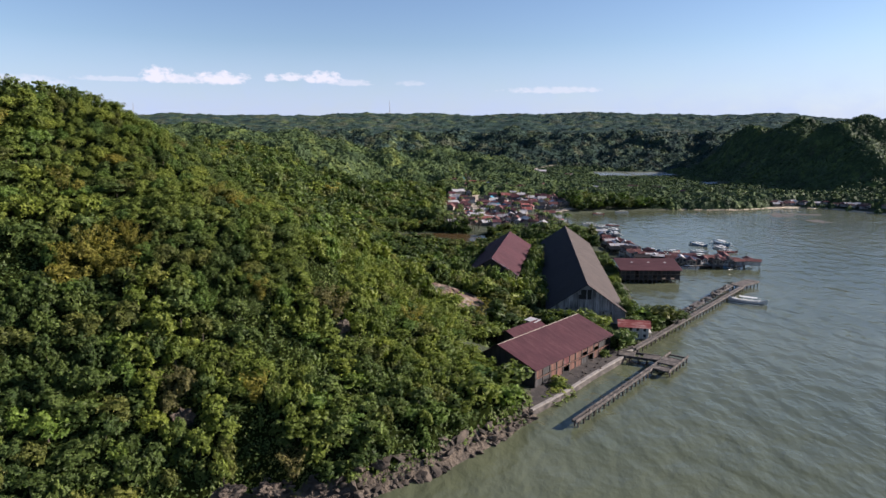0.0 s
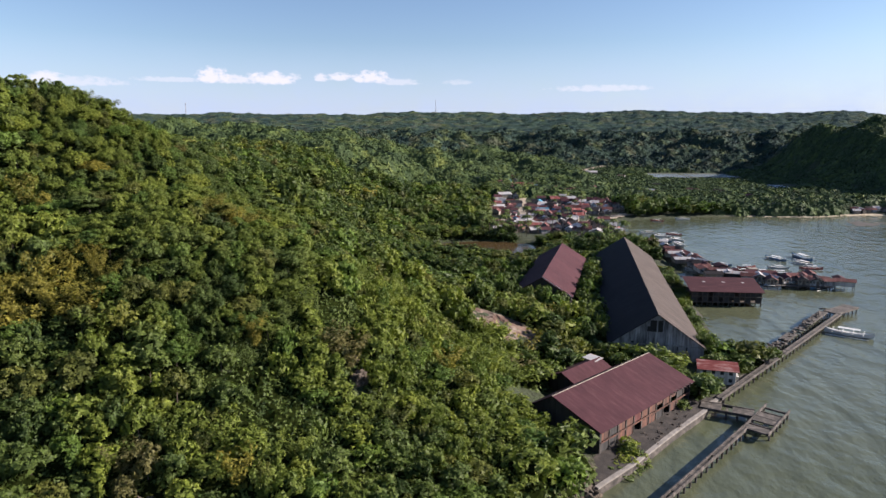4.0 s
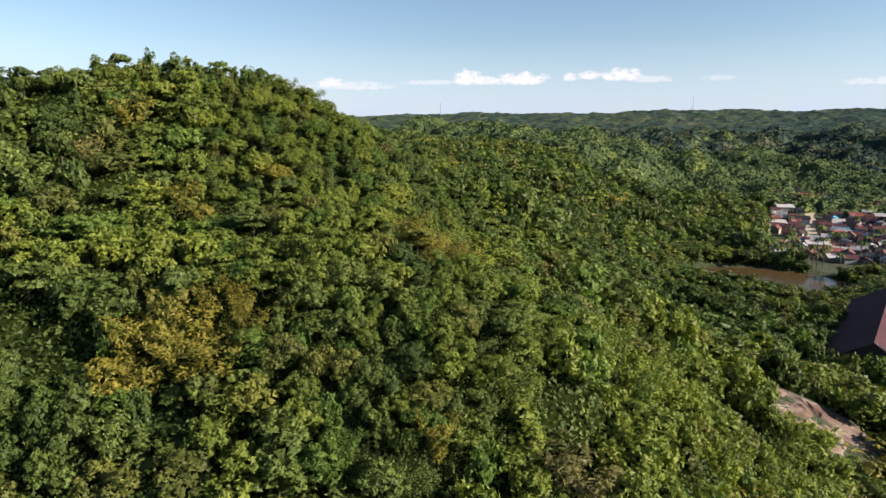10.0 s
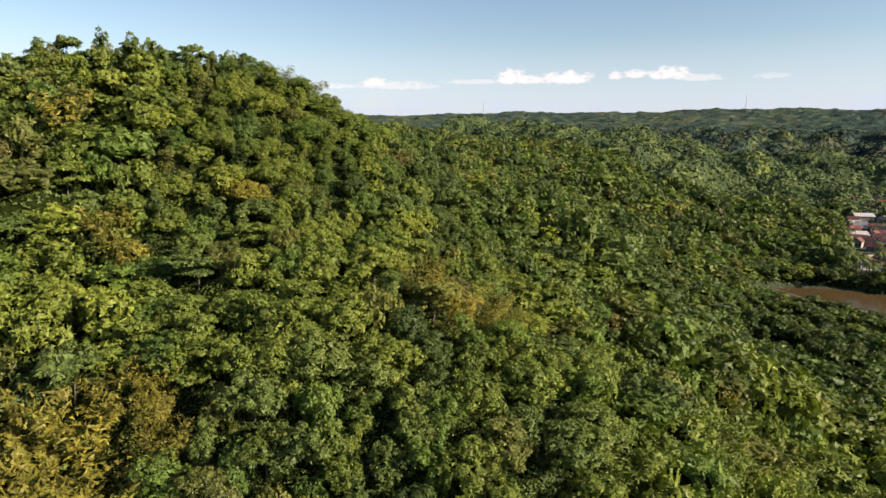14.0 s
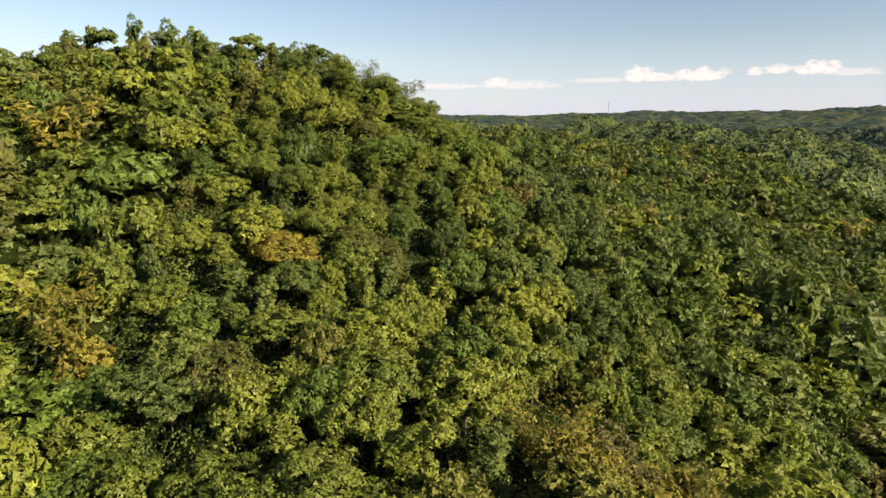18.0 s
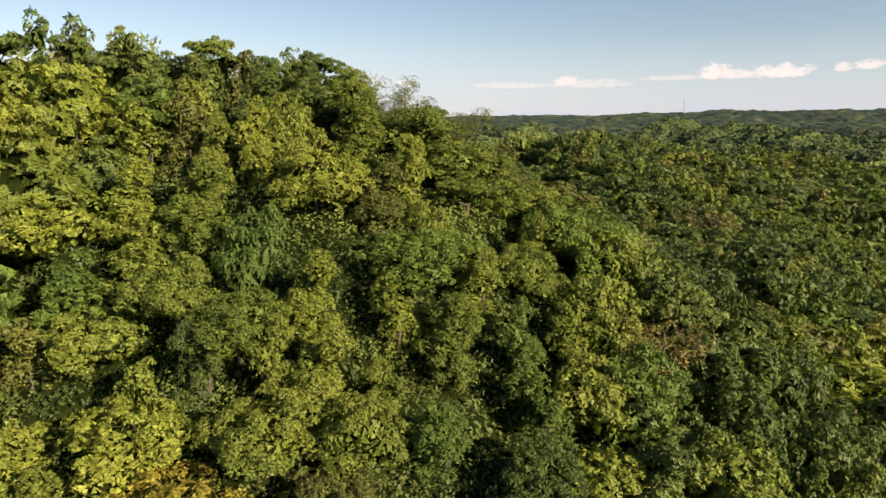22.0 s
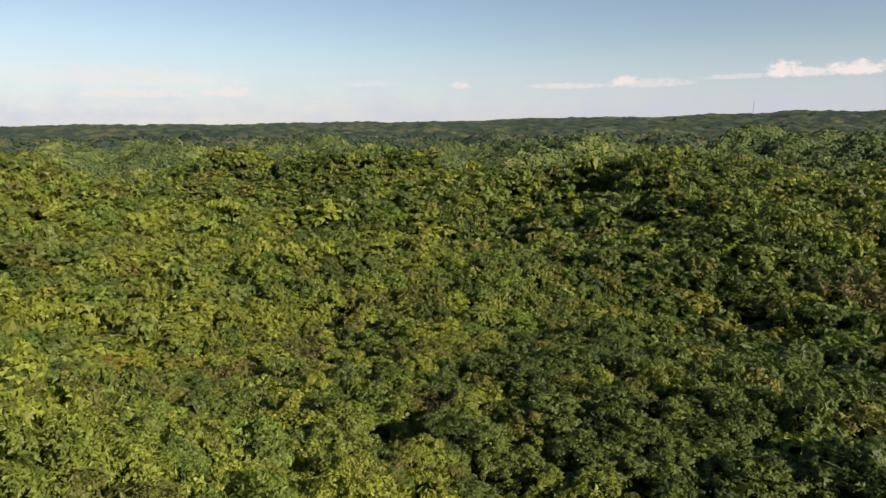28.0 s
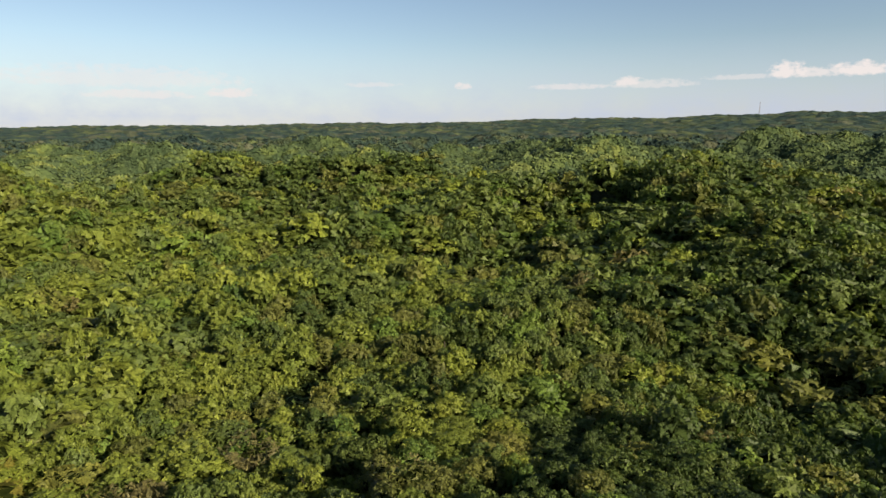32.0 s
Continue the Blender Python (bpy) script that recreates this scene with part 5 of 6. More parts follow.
def keep_out(x, y):
    """True where no tree stands: buildings, yards, water, roads, bare ground."""
    bad = inland(x, y) < np.where((y < 140) & (x < 24), 2.5, np.where(y > 425, 5.0, 2.5))

    def strip(ax, ay, turn, y0, y1, xl, xr):
        t = radians(turn)
        u, v = (x - ax) * math.cos(t) - (y - ay) * math.sin(t), (x - ax) * math.sin(t) + (y - ay) * math.cos(t)
        return (v > y0) & (v < y1) & (u > xl) & (u < xr)

    bad |= strip(49.9, 206.5, 8.0, -5, 136, -13.6, 14) | strip(49.9, 206.5, 8.0, 6, 150, 0, 40)
    bad |= strip(15.9, 158.6, 43.5, -5.0, 41, -14.5, 26)
    bad |= strip(21.3, 250, 12.4, -1.5, 73, -11, 11.8)
    bad |= strip(20.5, 180.0, 43.5, -2, 17, -5.5, 6)
    bad |= strip(61.5, 193, 12, -8, 6, -8, 9)
    bad |= np.hypot((x - 0.5) / 38, (y - 374) / 30) < 1.0
    bad |= to_line(FAR_SHORE, x - 2.5, y - 3.5) < 5.5
    bad |= np.maximum(np.abs(x - 143) / 22, np.abs(y - 932) / 32) < 1
    bad |= (np.hypot((x - 6.5) / 11.5, (y - 205.0) / 11.0) < 1.0)
    bad |= (np.maximum(np.abs(x - 300) / 68, np.abs(y - 968) / 76) < 1) | (np.maximum(np.abs(x - 345) / 24, np.abs(y - 797) / 40) < 1)
    bad |= (x > 2) & (x < 112) & (y > 412) & (y < 600)
    bad |= (x > 20) & (y > 395) & (y < 430)
    bad |= (to_line([(136, 985), (156, 1045), (180, 1090), (200, 1106)], x, y) < 17)
    bad |= (to_line([(-25, 385), (-8, 370), (20, 349)], x, y) < 2.5)
    for cx, cy, r in ((-21, 137, 3.6), (-24.5, 141.5, 2.6), (-46, 108.5, 3.4)):
        bad |= np.hypot(x - cx - 0.6, y - cy + 1.2) < r * 0.75
    return bad


def patchiness(x, y, length, seed):
    return np.array([noise.noise(Vector((a / length, b / length, seed))) for a, b in zip(x, y)])


NEAR_LINE = [(-52, 146), (-78, 170), (-100, 190), (-122, 210), (-150, 232)]
CLOSE_LINE = [(-80, 166), (-92, 178), (-112, 200)]
WIDE_LINE = [(-40, 128), (-80, 160), (-120, 205), (-180, 255)]
HILL_LINE = [(-12, 112), (-60, 150), (-150, 240)]
# stands of yellowing trees, and of dry brown ones: middle and radius
GOLD_STANDS = ((-72, 122.5, 4.6), (-65, 128, 5.0), (-50.5, 154, 5.0), (-46.0, 157.5, 3.4), (-60.7, 147, 2.0), (-81, 140.5, 2.0), (-102, 150, 1.8), (-30, 190, 4))
TAN_STANDS = ((-70, 145.5, 2.2), (-54, 158.5, 2.4), (-171.6, 206.6, 4.5), (-130, 326, 8), (-23, 139, 3.0), (-47, 109, 3.0), (-28, 104, 4.0))


def choose_leaves(rng, x, y):
    """Leaf slot by stand: deeper and brighter greens by place, golden and dry stands."""
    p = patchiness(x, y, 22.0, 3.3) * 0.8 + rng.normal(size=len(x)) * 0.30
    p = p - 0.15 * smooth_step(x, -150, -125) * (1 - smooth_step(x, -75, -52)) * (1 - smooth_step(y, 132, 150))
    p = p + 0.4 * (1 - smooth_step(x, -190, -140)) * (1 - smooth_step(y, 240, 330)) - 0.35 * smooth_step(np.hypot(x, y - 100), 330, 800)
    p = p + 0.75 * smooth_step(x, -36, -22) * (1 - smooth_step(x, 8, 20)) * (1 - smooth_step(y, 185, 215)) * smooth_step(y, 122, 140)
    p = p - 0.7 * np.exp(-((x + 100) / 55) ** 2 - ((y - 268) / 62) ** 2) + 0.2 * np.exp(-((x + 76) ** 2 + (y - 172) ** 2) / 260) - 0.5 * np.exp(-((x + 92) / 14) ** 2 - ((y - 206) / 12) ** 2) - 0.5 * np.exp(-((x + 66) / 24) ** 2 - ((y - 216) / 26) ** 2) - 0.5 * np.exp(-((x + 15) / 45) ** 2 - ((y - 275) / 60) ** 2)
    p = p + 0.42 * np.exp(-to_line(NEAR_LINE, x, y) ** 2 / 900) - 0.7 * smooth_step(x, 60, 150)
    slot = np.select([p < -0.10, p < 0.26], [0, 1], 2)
    q = rng.random(len(x))
    slot = np.where(q < 0.13, 3, np.where(q > 0.90, 5, slot))
    slot = np.where((q > 0.13) & (q < 0.135), 6, slot)
    slot = np.where(np.hypot(x + 91.5, y - 179.5) < 3.4, 3, slot)
    for stands, s in ((GOLD_STANDS, 4), (TAN_STANDS, 6)):
        for cx, cy, r in stands:
            slot = np.where((np.hypot(x - cx, y - cy) < r) & (rng.random(len(x)) < 0.9), s, slot)
    slot = np.where(rng.random(len(x)) < 0.004, 4, slot)
    return slot


def stand(rng, box_, region, lo, hi, pack, tries, open_to=-0.31):
    """Spots for trees of mixed size that jostle but do not stand inside one another: x, y, scale."""
    x0, x1, y0, y1 = box_
    x, y = rng.uniform(x0, x1, tries), rng.uniform(y0, y1, tries)
    ok = region(x, y)
    x, y = x[ok], y[ok]
    ok = patchiness(x, y, 8.5 * pack * hi / 1.5, 21.7) > open_to
    x, y = x[ok], y[ok]
    s = rng.uniform(lo, hi, len(x)) * np.clip(1 + 0.45 * patchiness(x, y, 13.0, 8.1), 0.72, 1.28)
    ex = (land_height(x + 1, y) - land_height(x - 1, y)) / 2
    ey = (land_height(x, y + 1) - land_height(x, y - 1)) / 2
    rad = s * pack / (1 + ex ** 2 + ey ** 2) ** 0.3
    order = np.argsort(-s + rng.uniform(0, 0.5 * (hi - lo), len(s)))
    cell = 2 * pack * hi * 1.28
    grid, keep = {}, []
    for i in order:
        a, b, r = float(x[i]), float(y[i]), float(rad[i])
        ci, cj = int(a // cell), int(b // cell)
        free = True
        for di in (-1, 0, 1):
            for dj in (-1, 0, 1):
                for u, v, w in grid.get((ci + di, cj + dj), ()):
                    if (u - a) ** 2 + (v - b) ** 2 < (w + r) ** 2:
                        free = False
                        break
                if not free:
                    break
            if not free:
                break
        if free:
            grid.setdefault((ci, cj), []).append((a, b, r))
            keep.append(i)
    return x[keep], y[keep], s[keep]


SHAPES = ("round", "column", "round", "spread", "round", "shrub", "plume", "round", "column", "round")


TOPS = {"round": 6.0, "column": 6.6, "spread": 5.9, "plume": 6.6, "shrub": 2.4}  # height of each shape at scale 1


def spots_for(rng, x, y, scale, lo=4.6, hi=7.4):
    """Rows for woods(): the shape of each tree follows its place, its height lies between lo and hi."""
    n = len(x)
    z = land_height(x, y) - 0.25
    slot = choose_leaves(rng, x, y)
    kind = rng.choice(len(SHAPES), n, p=(0.17, 0.09, 0.16, 0.09, 0.15, 0.07, 0.02, 0.12, 0.05, 0.08))
    # curtains of vines under the top of the hill
    steep = np.exp(-((x + 92) / 30) ** 2 - ((y - 160) / 22) ** 2)
    kind = np.where(rng.random(n) < 0.45 * steep, rng.choice((1, 8), n), kind)
    # low scrub and bamboo on the flank over the sheds
    flank = smooth_step(x, -34, -24) * (1 - smooth_step(x, 2, 14)) * (1 - smooth_step(y, 180, 210)) * smooth_step(y, 126, 140)
    kind = np.where(rng.random(n) < 0.6 * flank, rng.choice((5, 5, 6), n), kind)
    kind = np.where((slot == 4) & (rng.random(n) < 0.75), 6, kind)
    kind = np.where((slot == 6) & (rng.random(n) < 0.5), 6, kind)
    kind = np.where((kind == 6) & (slot < 2), 0, kind)
    kind = np.where(np.hypot(x + 91.5, y - 179.5) < 3.4, 6, kind)
    want = rng.uniform(lo, hi, n) * (1 - 0.5 * smooth_step(x, -2, 8) * (1 - smooth_step(y, 203, 214))) * (1 - 0.55 * (1 - smooth_step(np.hypot((x - 0.5) / 38, (y - 366) / 40), 1.25, 1.7))) * np.clip(1 + 0.35 * patchiness(x, y, 17.0, 5.7), 0.8, 1.2)
    # taller along the brow of the hill, lower on its shoulder
    want = want * (1 - 0.2 * np.exp(-((x + 95) ** 2 + (y - 178) ** 2) / 50) + 0.31 * np.exp(-((x + 102.5) ** 2 + (y - 169) ** 2) / 80))
    tall = np.clip(want / (np.array([TOPS[SHAPES[k]] for k in kind]) * scale), 0.62, 1.7)
    return np.stack([x, y, z, scale, tall, rng.uniform(0, math.tau, n), kind.astype(float), slot], 1)


def tree_set(seed, puffs, leaves, leaf, **kw):
    out = []
    for k, shape in enumerate(SHAPES):
        thin, low = shape == "plume", shape == "shrub"
        out.append(template(seed + k, shape, int(puffs * (2.4 if thin else 0.5 if low else 1)), int(leaves * (0.45 if low else 1)), leaf * (1.3 if thin else 1), **kw))
    return out


def chance(i, j, s):
    v = np.sin(i * 12.9898 + j * 78.233 + s * 37.719) * 43758.5453
    return v - np.floor(v)


def domes(x, y, gap, seed, missing=0.12):
    """A jostling cover of round crowns: height (0 to 1), the crown on top, how near its middle, and the slope."""
    i0, j0 = np.floor(x / gap), np.floor(y / gap)
    best, win = np.zeros_like(x), np.stack([i0, j0, np.ones_like(x), np.zeros_like(x), np.zeros_like(x)])
    for di in (-1, 0, 1):
        for dj in (-1, 0, 1):
            i, j = i0 + di, j0 + dj
            cx, cy = (i + 0.1 + 0.8 * chance(i, j, seed)) * gap, (j + 0.1 + 0.8 * chance(i, j, seed + 1)) * gap
            r = gap * (0.56 + 0.36 * chance(i, j, seed + 2))
            h = 0.38 + 0.62 * chance(i, j, seed + 3)
            h = np.where(chance(i, j, seed + 4) < missing, 0.2, h)
            h = h * (0.86 + 0.24 * np.sin(cx * 0.083 + 1.7 * np.sin(cy * 0.051)) * np.sin(cy * 0.097 + 1.3 * np.sin(cx * 0.043)))
            d = h * np.sqrt(np.maximum(0, 1 - ((x - cx) ** 2 + (y - cy) ** 2) / r ** 2))
            up = d > best
            k = (h / r) ** 2 / np.maximum(d, 0.05)
            best = np.where(up, d, best)
            for n, v in enumerate((i, j, h, -k * (x - cx), -k * (y - cy))):
                win[n][up] = v[up]
    return best, win[0], win[1], best / np.maximum(win[2], 0.05), win[3], win[4]


def canopy(name, label, rng, box_, step, gap, tall, leaf, density, region, slots, drop=None, sparse=0.05, bare=False):
    """Closed woods as one cover: crowns, lumps on the crowns, and loose leaf sprays all over them."""
    x0, x1, y0, y1 = box_
    X, Y = np.meshgrid(np.arange(x0, x1, step), np.arange(y0, y1, step))
    X, Y = X + rng.uniform(-0.3, 0.3, X.shape) * step, Y + rng.uniform(-0.3, 0.3, X.shape) * step
    ok = region(X, Y)
    face = ok[:-1, :-1] | ok[1:, :-1] | ok[:-1, 1:] | ok[1:, 1:]
    used = np.zeros_like(ok)
    for a, b in ((slice(0, -1), slice(0, -1)), (slice(1, None), slice(0, -1)), (slice(0, -1), slice(1, None)), (slice(1, None), slice(1, None))):
        used[a, b] |= face
    x, y = X[used], Y[used]
    z = land_height(x, y)
    big, bi, bj, round_ = domes(x, y, gap, 3)[:4]
    high = tall if drop is None else tall * drop(x, y)
    h = high * (0.08 + 0.95 * big) - (0.12 * leaf if density else 0) + rng.uniform(-0.12, 0.12, len(x)) * min(step, 1.2)
    z = z + np.where(ok[used], np.maximum(h, 0.15), -0.4)
    V = np.stack([x, y, z], 1)
    index = np.full(ok.shape, -1)
    index[used] = np.arange(len(x))
    q = np.stack([index[:-1, :-1], index[:-1, 1:], index[1:, 1:], index[1:, :-1]], -1)[face]
    # the leaf slot of each crown
    key = bi * 100003 + bj
    ids, first, back = np.unique(key, return_index=True, return_inverse=True)
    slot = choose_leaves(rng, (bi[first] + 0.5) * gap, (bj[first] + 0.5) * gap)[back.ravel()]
    top = np.argmax(V[q][:, :, 2], 1)
    qs = slot[q[np.arange(len(q)), top]]
    T = np.vstack([q[:, [0, 1, 2]], q[:, [0, 2, 3]]])
    T0 = T
    I = np.concatenate([qs, qs])
    bush = np.clip((round_[T].mean(1) - 0.30) / 0.25, sparse, 1)
    if density:
        a, b, c = V[T[:, 0]], V[T[:, 1]], V[T[:, 2]]
        n = np.cross(b - a, c - a)
        area = np.linalg.norm(n, axis=1) / 2
        lit = np.minimum(area, step * step * 2.0)
        count = rng.poisson(lit * density * bush)
        pick = np.repeat(np.arange(len(T)), count)
        u, v = rng.random((len(pick), 1)), rng.random((len(pick), 1))
        flip = u + v > 1
        u, v = np.where(flip, 1 - u, u), np.where(flip, 1 - v, v)
        P = a[pick] + (b - a)[pick] * u + (c - a)[pick] * v
        N = unit(n)[pick]
        # puffs on the crowns
        s0, _, _, _, sx, sy = domes(P[:, 0], P[:, 1], gap * 0.36, 11, 0.0)
        keep = rng.random(len(P)) < np.clip((s0 - 0.12) / 0.3, sparse, 1)
        P, N, s0, pick, sx, sy = P[keep], N[keep], s0[keep], pick[keep], sx[keep], sy[keep]
        rise = 0.34 * gap
        P = P + N * (rise * np.maximum(s0 - 0.2, 0.04))[:, None]
        N = unit(N - np.clip(np.stack([sx, sy, 0 * sx], 1) * rise, -1.6, 1.6) * 0.8)
        P = P + N * rng.uniform(-0.2, 0.4, (len(pick), 1)) * leaf * 1.4
        LV, LF = leaf_faces(rng, P, unit(N + 0.33 * rng.normal(size=N.shape) + [0, 0, 0.1]), leaf)
        # the sheet below the sprays is coloured near black, as shade between crowns
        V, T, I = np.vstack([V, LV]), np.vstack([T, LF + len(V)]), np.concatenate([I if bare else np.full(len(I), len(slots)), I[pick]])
    me = fast_mesh(name, V, T, slots + [MAT["shade_core"]], I)
    tone = chance(bi, bj, 5)[T0[:, 0]]
    set_tone(me, np.concatenate([tone, tone[pick]]) if density else tone)
    return tagged(new(name, me), label, "forest", kind="stuff")


def home(x, y):
    near = (to_line(HILL_LINE, x, y) < 150) & ~((x < -200) & (y > 330)) | (x > -50)
    ok = near & ~((x < -138) & (y < 185)) & (x > -330) & (x < 96) & (y < 425)
    ok[ok] = ~keep_out(x[ok], y[ok])
    return ok


def make_forest():
    rng = np.random.default_rng(17)
    # the crest, which is passed close by: single trees
    edge = 21.0
    x, y, s = stand(rng, (-175, -28, 120, 258), lambda a, b: (to_line(NEAR_LINE, a, b) < edge), 0.66, 1.12, 1.38, 12000, -0.5)
    S = spots_for(rng, x, y, s, 4.3, 5.9)
    order = np.argsort(to_line(CLOSE_LINE, x, y))
    single = S[order[:287]]
    # three that stand out on the crest: a conical one, an open one and the tallest
    marks = spots_for(rng, np.array([-95.9, -97.5, -105.8]), np.array([172.7, 177.0, 162.5]), np.array([0.8, 0.85, 0.95]))
    marks[:, 6], marks[:, 7], marks[:, 4] = (1, 3, 3), (0, 5, 1), (5.6 / 6.6 / 0.8, 6.6 / 5.9 / 0.85, 7.2 / 5.9 / 0.95)
    single = np.vstack([marks, single])
    fine = tree_set(130, 70, 5000, 0.088, sides=6, diamond=True)
    good = tree_set(100, 60, 2900, 0.16, sides=5)
    models = fine + good
    single[125:, 6] += len(SHAPES)
    made = {}

    def pick(TV, TF, sel):
        f = TF[sel]
        ids = np.unique(f)
        back = np.zeros(len(TV), int)
        back[ids] = np.arange(len(ids))
        return TV[ids], back[f]

    words = ("deep green", "mid green", "bright yellow-green", "dull olive", "golden yellow", "fresh green", "dry brownish")
    names = {"round": "broadleaf_tree", "column": "vine_draped_tree", "spread": "flat_topped_tree", "plume": "bamboo_clump", "shrub": "bush"}
    says = {"round": "broadleaf tree with a lumpy %s crown", "column": "tree hung with a curtain of %s vines", "spread": "flat-topped tree with spreading layered %s crown", "plume": "feathery %s clump of bamboo shoots",
            "shrub": "low rounded %s bush between the trees"}
    for row in single:
        k, slot = int(row[6]), int(row[7])
        TV, TF, TS = models[k]
        shape = SHAPES[k % len(SHAPES)]
        root = thing(names[shape], pose(row[0], row[1], row[2], 0, 0, math.degrees(row[5])) @ Matrix.Diagonal((row[3], row[3], row[3] * row[4], 1)), says[shape] % words[slot], "tree" if shape != "shrub" else "bush", "hill trees")
        for nm, sel, mats in (("trunk", TS == 2, [MAT["bark"]]), ("crown", TS < 2, [(SMALL_SLOTS if k < len(SHAPES) else LEAF_SLOTS)[slot], MAT["shade_core"]])):
            key = (k, nm, slot if nm == "crown" else 0)
            if key not in made:
                v, f = pick(TV, TF, sel)
                made[key] = fast_mesh(nm, v, f, mats, TS[sel] if nm == "crown" else None)
            ob = new(nm, made[key])
            ob.parent = root
    woods("crest_woods", "vine-hung broadleaf trees along the crest of the hill", S[order[287:]], tree_set(160, 54, 2100, 0.165, sides=4))

    # the hill itself
    def slope(a, b):
        return home(a, b) & (to_line(NEAR_LINE, a, b) > edge + 1) & ((to_line(WIDE_LINE, a, b) < 46) | (to_line([(-60, 112), (-25, 130), (-12, 165)], a, b) < 28))

    x, y, s = stand(rng, (-235, 20, 66, 310), slope, 0.60, 1.28, 1.42, 36000)
    woods("hill_woods", "dense broadleaf woods covering the steep hill", spots_for(rng, x, y, s), tree_set(200, 38, 600, 0.32, sides=3, limbs=1))

    def low(a, b):
        return home(a, b) & (to_line(NEAR_LINE, a, b) > edge + 1) & ~slope(a, b)

    x, y, s = stand(rng, (-330, 96, 60, 425), low, 0.95, 1.8, 1.40, 36000, -0.42)
    # taller ones close round the inner shed
    a = radians(12.4)
    us = np.concatenate([rng.uniform(-16, -11.5, 26), rng.uniform(-11, 4, 12), rng.uniform(13.0, 15, 16)])
    vs = np.concatenate([rng.uniform(-2, 62, 26), rng.uniform(-7, -2.5, 12), rng.uniform(2, 60, 16)])
    hx, hy = 21.3 + us * math.cos(a) + vs * math.sin(a), 250 - us * math.sin(a) + vs * math.cos(a)
    S = spots_for(rng, x, y, s, 5.0, 10.0)
    S = np.vstack([S, spots_for(rng, hx, hy, rng.uniform(1.0, 1.35, len(hx)), 8.0, 11.0)])
    woods("slope_woods", "broadleaf trees on the lower slopes and round the sheds", S, tree_set(300, 28, 230, 0.48, sides=3, limbs=0))
    # creepers and saplings close the ground under the trees; darker leaf kinds paint shade into the gaps
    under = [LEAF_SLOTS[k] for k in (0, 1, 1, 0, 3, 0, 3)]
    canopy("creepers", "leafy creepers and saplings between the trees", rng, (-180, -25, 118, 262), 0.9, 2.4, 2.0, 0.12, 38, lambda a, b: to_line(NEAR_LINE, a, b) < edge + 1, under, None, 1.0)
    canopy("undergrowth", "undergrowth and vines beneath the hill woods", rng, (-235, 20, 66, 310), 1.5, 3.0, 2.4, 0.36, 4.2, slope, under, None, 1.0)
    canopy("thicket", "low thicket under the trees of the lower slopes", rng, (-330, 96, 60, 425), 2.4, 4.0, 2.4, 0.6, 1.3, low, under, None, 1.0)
    # scrub along the foot of the great store and by the quay
    bank = [(66 + 20 * t + rng.uniform(-1.5, 2.5), 212 + 118 * t) for t in rng.random(150)] + [(27 + 6 * t + rng.normal(), 146 + 7 * t + rng.normal()) for t in rng.random(14)] + [(47 + rng.normal() * 1.5, 176 + rng.normal() * 1.5) for t in range(14)]
    bank = np.array([b for b in bank if inland(np.array([b[0]]), np.array([b[1]]))[0] > 0.5])
    S = spots_for(rng, bank[:, 0], bank[:, 1], rng.uniform(0.9, 1.5, len(bank)), 2.0, 4.0)
    woods("bank_scrub", "bright green scrub along the water's edge", S, [template(380 + k, "shrub", 7, 150, 0.34, 0, 0) for k in range(5)])


make_forest()


def make_far_woods():
    rng = np.random.default_rng(23)

    def ring(r0, r1):
        def inside_ring(x, y):
            d = np.hypot(x + 40, y - 120)
            az = np.degrees(np.arctan2(-(x + 40), y - 60))
            nearby = ((to_line(HILL_LINE, x, y) < 149) & ~((x < -201) & (y > 331)) | (x > -49)) & (x > -329) & (x < 95) & (y < 424)
            ok = (d >= r0) & (d < r1) & (az > -42) & (az < 92) & ~nearby
            ok[ok] = ~keep_out(x[ok], y[ok])
            return ok
        return inside_ring

    def low(x, y):
        return 1 - 0.55 * smooth_step(x, 130, 200) * (1 - smooth_step(x, 430, 480)) * smooth_step(y, 600, 660) * (1 - smooth_step(y, 900, 1000))

    canopy("shore_woods", "woods on the back of the hill above the outer shore", rng, (-440, -136, -160, 187), 2.4, 4.8, 6.4, 0.9, 1.0, lambda x, y: (x < -137.5) & (y < 185.5) & (inland(x, y) > 2.5), LEAF_SLOTS)
    x, y, s = stand(rng, (-560, 450, 100, 620), ring(0, 480), 1.25, 2.4, 1.40, 60000, -0.7)
    woods("valley_woods", "rolling woods in the country behind the hill", spots_for(rng, x, y, s, 6.0, 13.0), tree_set(400, 20, 150, 0.66, sides=0, limbs=0))
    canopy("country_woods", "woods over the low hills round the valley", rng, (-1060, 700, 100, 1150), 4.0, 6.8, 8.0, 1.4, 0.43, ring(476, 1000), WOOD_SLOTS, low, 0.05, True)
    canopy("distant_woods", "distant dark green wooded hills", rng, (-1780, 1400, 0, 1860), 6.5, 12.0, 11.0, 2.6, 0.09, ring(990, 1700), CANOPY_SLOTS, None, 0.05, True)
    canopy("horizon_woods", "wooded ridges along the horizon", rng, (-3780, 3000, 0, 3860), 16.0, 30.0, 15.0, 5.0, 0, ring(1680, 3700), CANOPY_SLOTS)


make_far_woods()


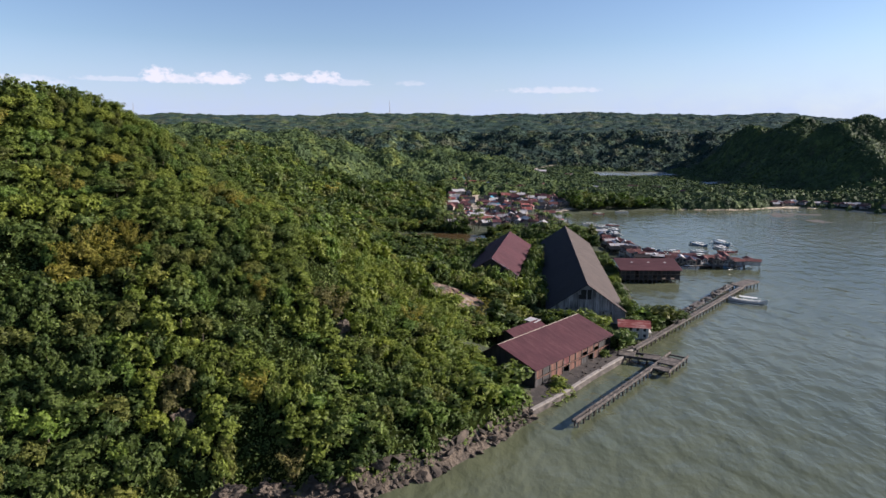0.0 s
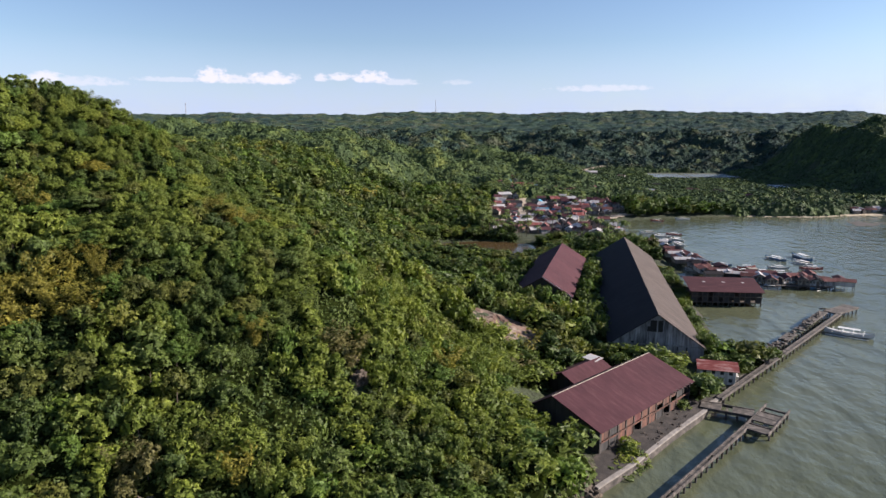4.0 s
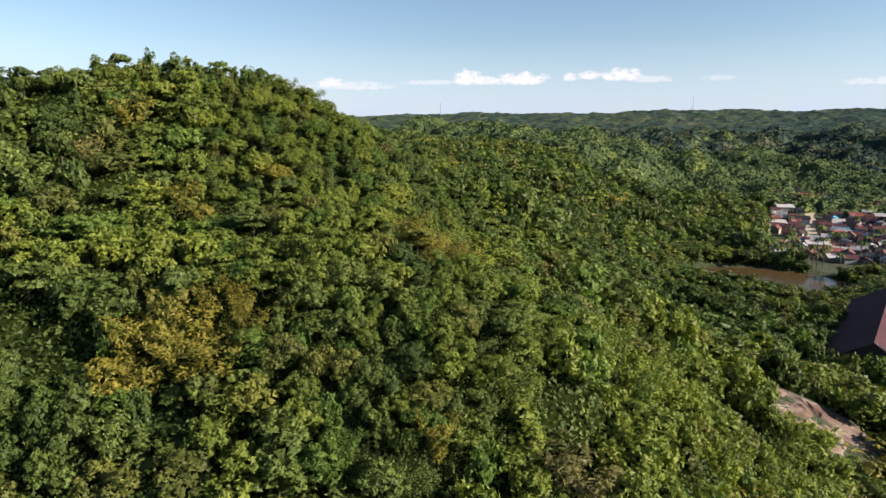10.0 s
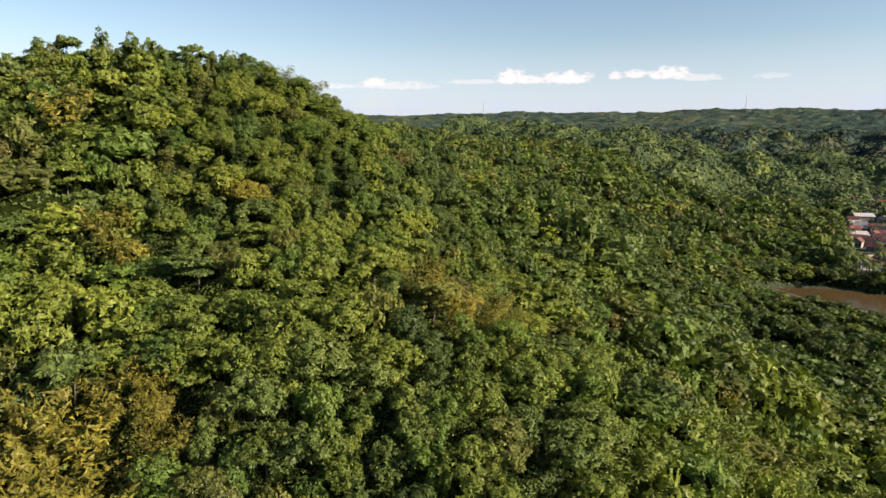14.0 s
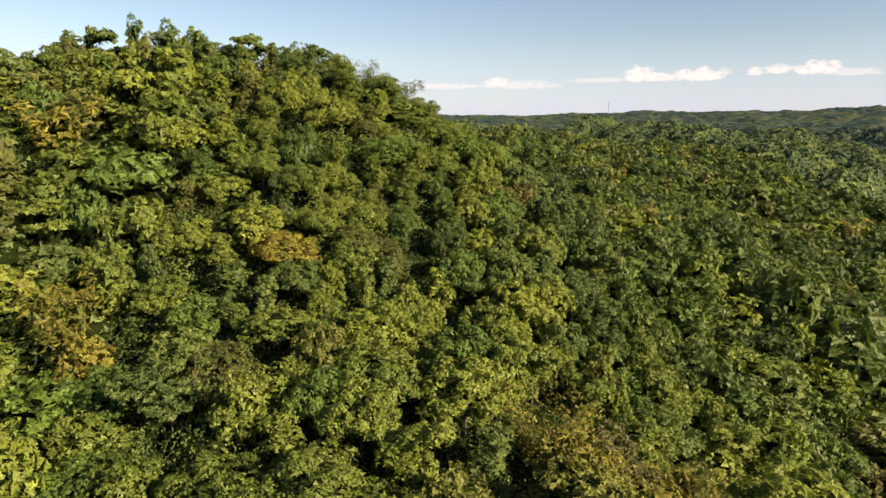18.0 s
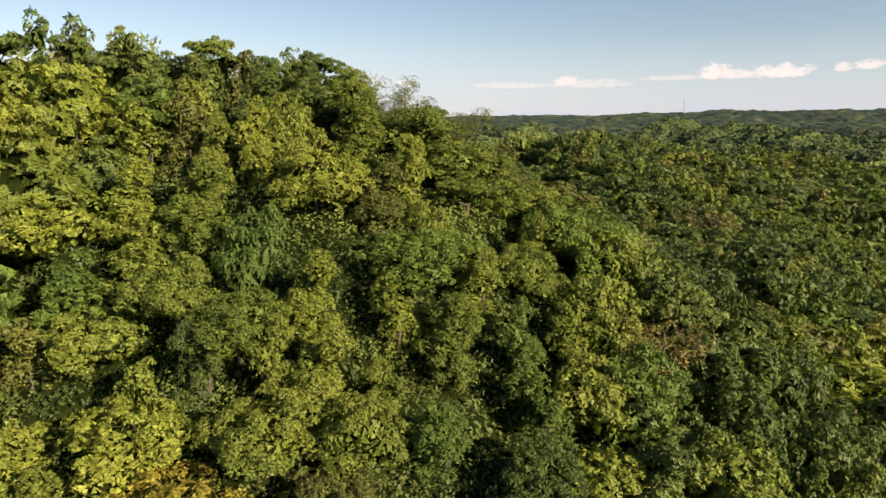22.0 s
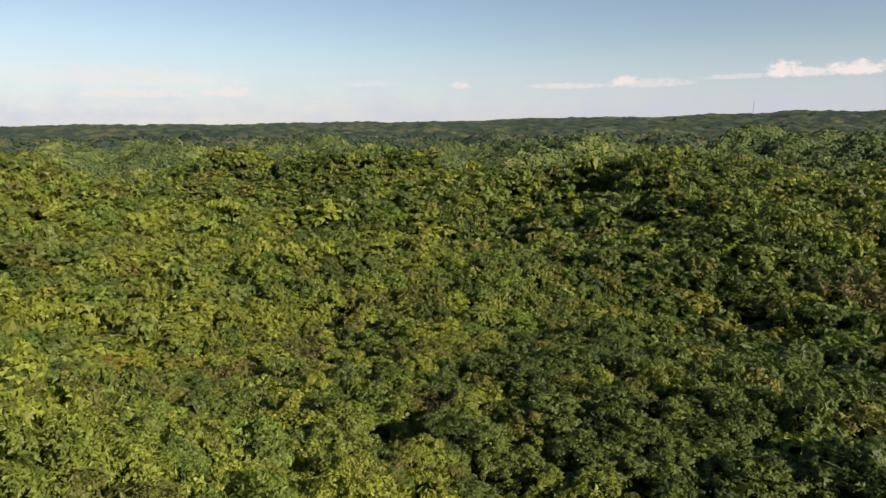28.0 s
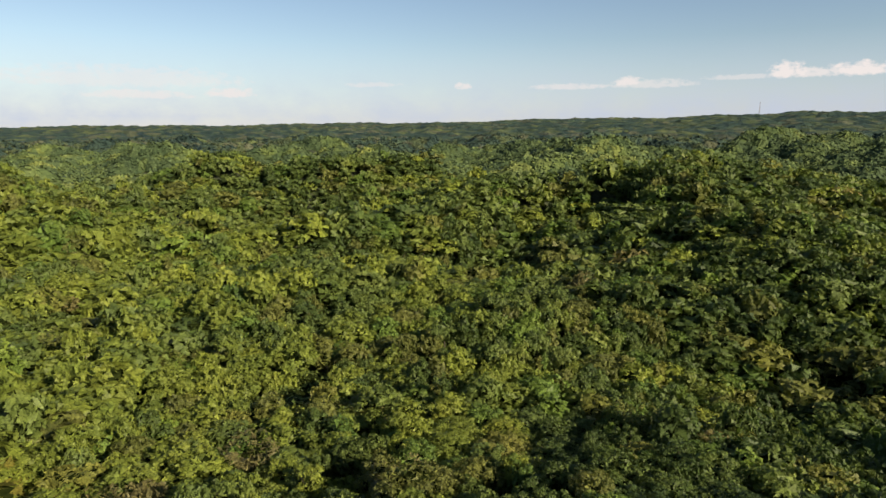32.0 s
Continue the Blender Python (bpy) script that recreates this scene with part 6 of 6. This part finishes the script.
# ---------------------------------------------------------------- palms, bare trees
def palm_model(seed):
    rr = random.Random(seed)
    ob = thing("coconut_palm", pose(0, 0, 0), "slender coconut palm with a drooping crown", "palm", "coconut palms")
    bm = bmesh.new()
    bend = rr.uniform(-0.8, 0.8)
    p = [Vector((bend * (k / 5) ** 2, 0, 9.0 * k / 5 - (0.8 if k == 0 else 0))) for k in range(6)]
    for a, b in zip(p[:-1], p[1:]):
        beam(bm, a, b, 0.19, 6, 0.16)
    part("trunk", bm, MAT["bark"], ob)
    top = p[-1]
    for k in range(13):
        t = k * math.tau / 13 + rr.uniform(-0.2, 0.2)
        up = rr.uniform(-0.2, 0.75)
        bm = bmesh.new()
        prev = None
        for j in range(6):
            s = j / 5
            r = 3.1 * s
            c = top + Vector((math.cos(t) * r, math.sin(t) * r, up * 2.2 * s - 2.6 * s * s))
            w = 0.55 * math.sin(math.pi * min(1, s * 0.9 + 0.1))
            side = Vector((-math.sin(t), math.cos(t), 0)) * w
            row = [bm.verts.new(c - side - Vector((0, 0, w * 0.6))), bm.verts.new(c), bm.verts.new(c + side - Vector((0, 0, w * 0.6)))]
            if prev:
                bm.faces.new((prev[0], prev[1], row[1], row[0])), bm.faces.new((prev[1], prev[2], row[2], row[1]))
            prev = row
        part("frond", bm, MAT["leaf_mid"], ob)
    return ob


pr = random.Random(31)
palm_spots = []
while len(palm_spots) < 105:
    zone = pr.choice(((0, 110, 560, 700), (4, 100, 425, 560), (95, 330, 545, 640), (-10, 40, 405, 440), (60, 94, 370, 440)))
    x, y = pr.uniform(zone[0], zone[1]), pr.uniform(zone[2], zone[3])
    if inland(np.array([x]), np.array([y]))[0] < 5:
        continue
    palm_spots.append((x, y))
palms = [palm_model(k) for k in range(3)]
for i, (x, y) in enumerate(palm_spots):
    m = pose(x, y, height_at(x, y), 0, 0, pr.uniform(0, 360)) @ Matrix.Scale(pr.uniform(0.8, 1.25), 4)
    if i < 3:
        palms[i].matrix_world = m
    else:
        copy_thing(palms[i % 3], m).matrix_world = m


def bare_tree(x, y, height, seed, lean=0.1):
    """A leafless tree: trunk, forking limbs, twigs."""
    rr = random.Random(seed)
    ob = thing("bare_tree", pose(x, y, height_at(x, y) - 0.3), "pale leafless tree standing above the canopy", "tree", "bare trees")
    trunk = bmesh.new()
    top = Vector((lean * height, lean * 0.5 * height, height * 0.55))
    beam(trunk, (0, 0, 0), top * 0.5, height * 0.008, 7, height * 0.006)
    beam(trunk, top * 0.5, top, height * 0.006, 7, height * 0.0045)
    part("trunk", trunk, MAT["pale_bark"], ob)

    def fork(bm, p, d, n, r, depth):
        q = p + d * n
        beam(bm, p, q, r, 5, r * 0.6)
        if depth:
            for _ in range(3 if depth > 1 else 4):
                e = (d + Vector((rr.uniform(-0.75, 0.75), rr.uniform(-0.75, 0.75), rr.uniform(-0.1, 0.6)))).normalized()
                fork(bm, p + d * n * rr.uniform(0.55, 1.0), e, n * rr.uniform(0.5, 0.75), r * 0.55, depth - 1)

    for k in range(4):
        t = k * math.tau / 4 + rr.uniform(-0.4, 0.4)
        bm = bmesh.new()
        fork(bm, top * rr.uniform(0.75, 1.0), Vector((math.cos(t) * 0.5, math.sin(t) * 0.5, 0.95)).normalized(), height * 0.21, height * 0.0036, 2)
        part("limb", bm, MAT["pale_bark"], ob)


bare_tree(-94.8, 177.2, 6.8, 1, 0.03)
bare_tree(-102.7, 199.2, 6.6, 2, 0.15)


def mast(x, y, h):
    ob = thing("radio_mast", pose(x, y, height_at(x, y)), "thin lattice radio mast on the far ridge", "mast", "radio masts")
    for k in range(3):
        t = k * math.tau / 3
        part("leg", beam(bmesh.new(), (math.cos(t) * 2.5, math.sin(t) * 2.5, -2), (math.cos(t) * 0.5, math.sin(t) * 0.5, h), 0.5, 5), MAT["steel"], ob)
    for k in range(7):
        z = h * (k + 1) / 8
        r = 2.5 - 2.0 * (k + 1) / 8
        part("brace", box(bmesh.new(), (-r, -r, z), (r, r, z + 0.5)), MAT["steel"], ob)


mast(-250, 3320, 75)
mast(-1500, 3200, 70)
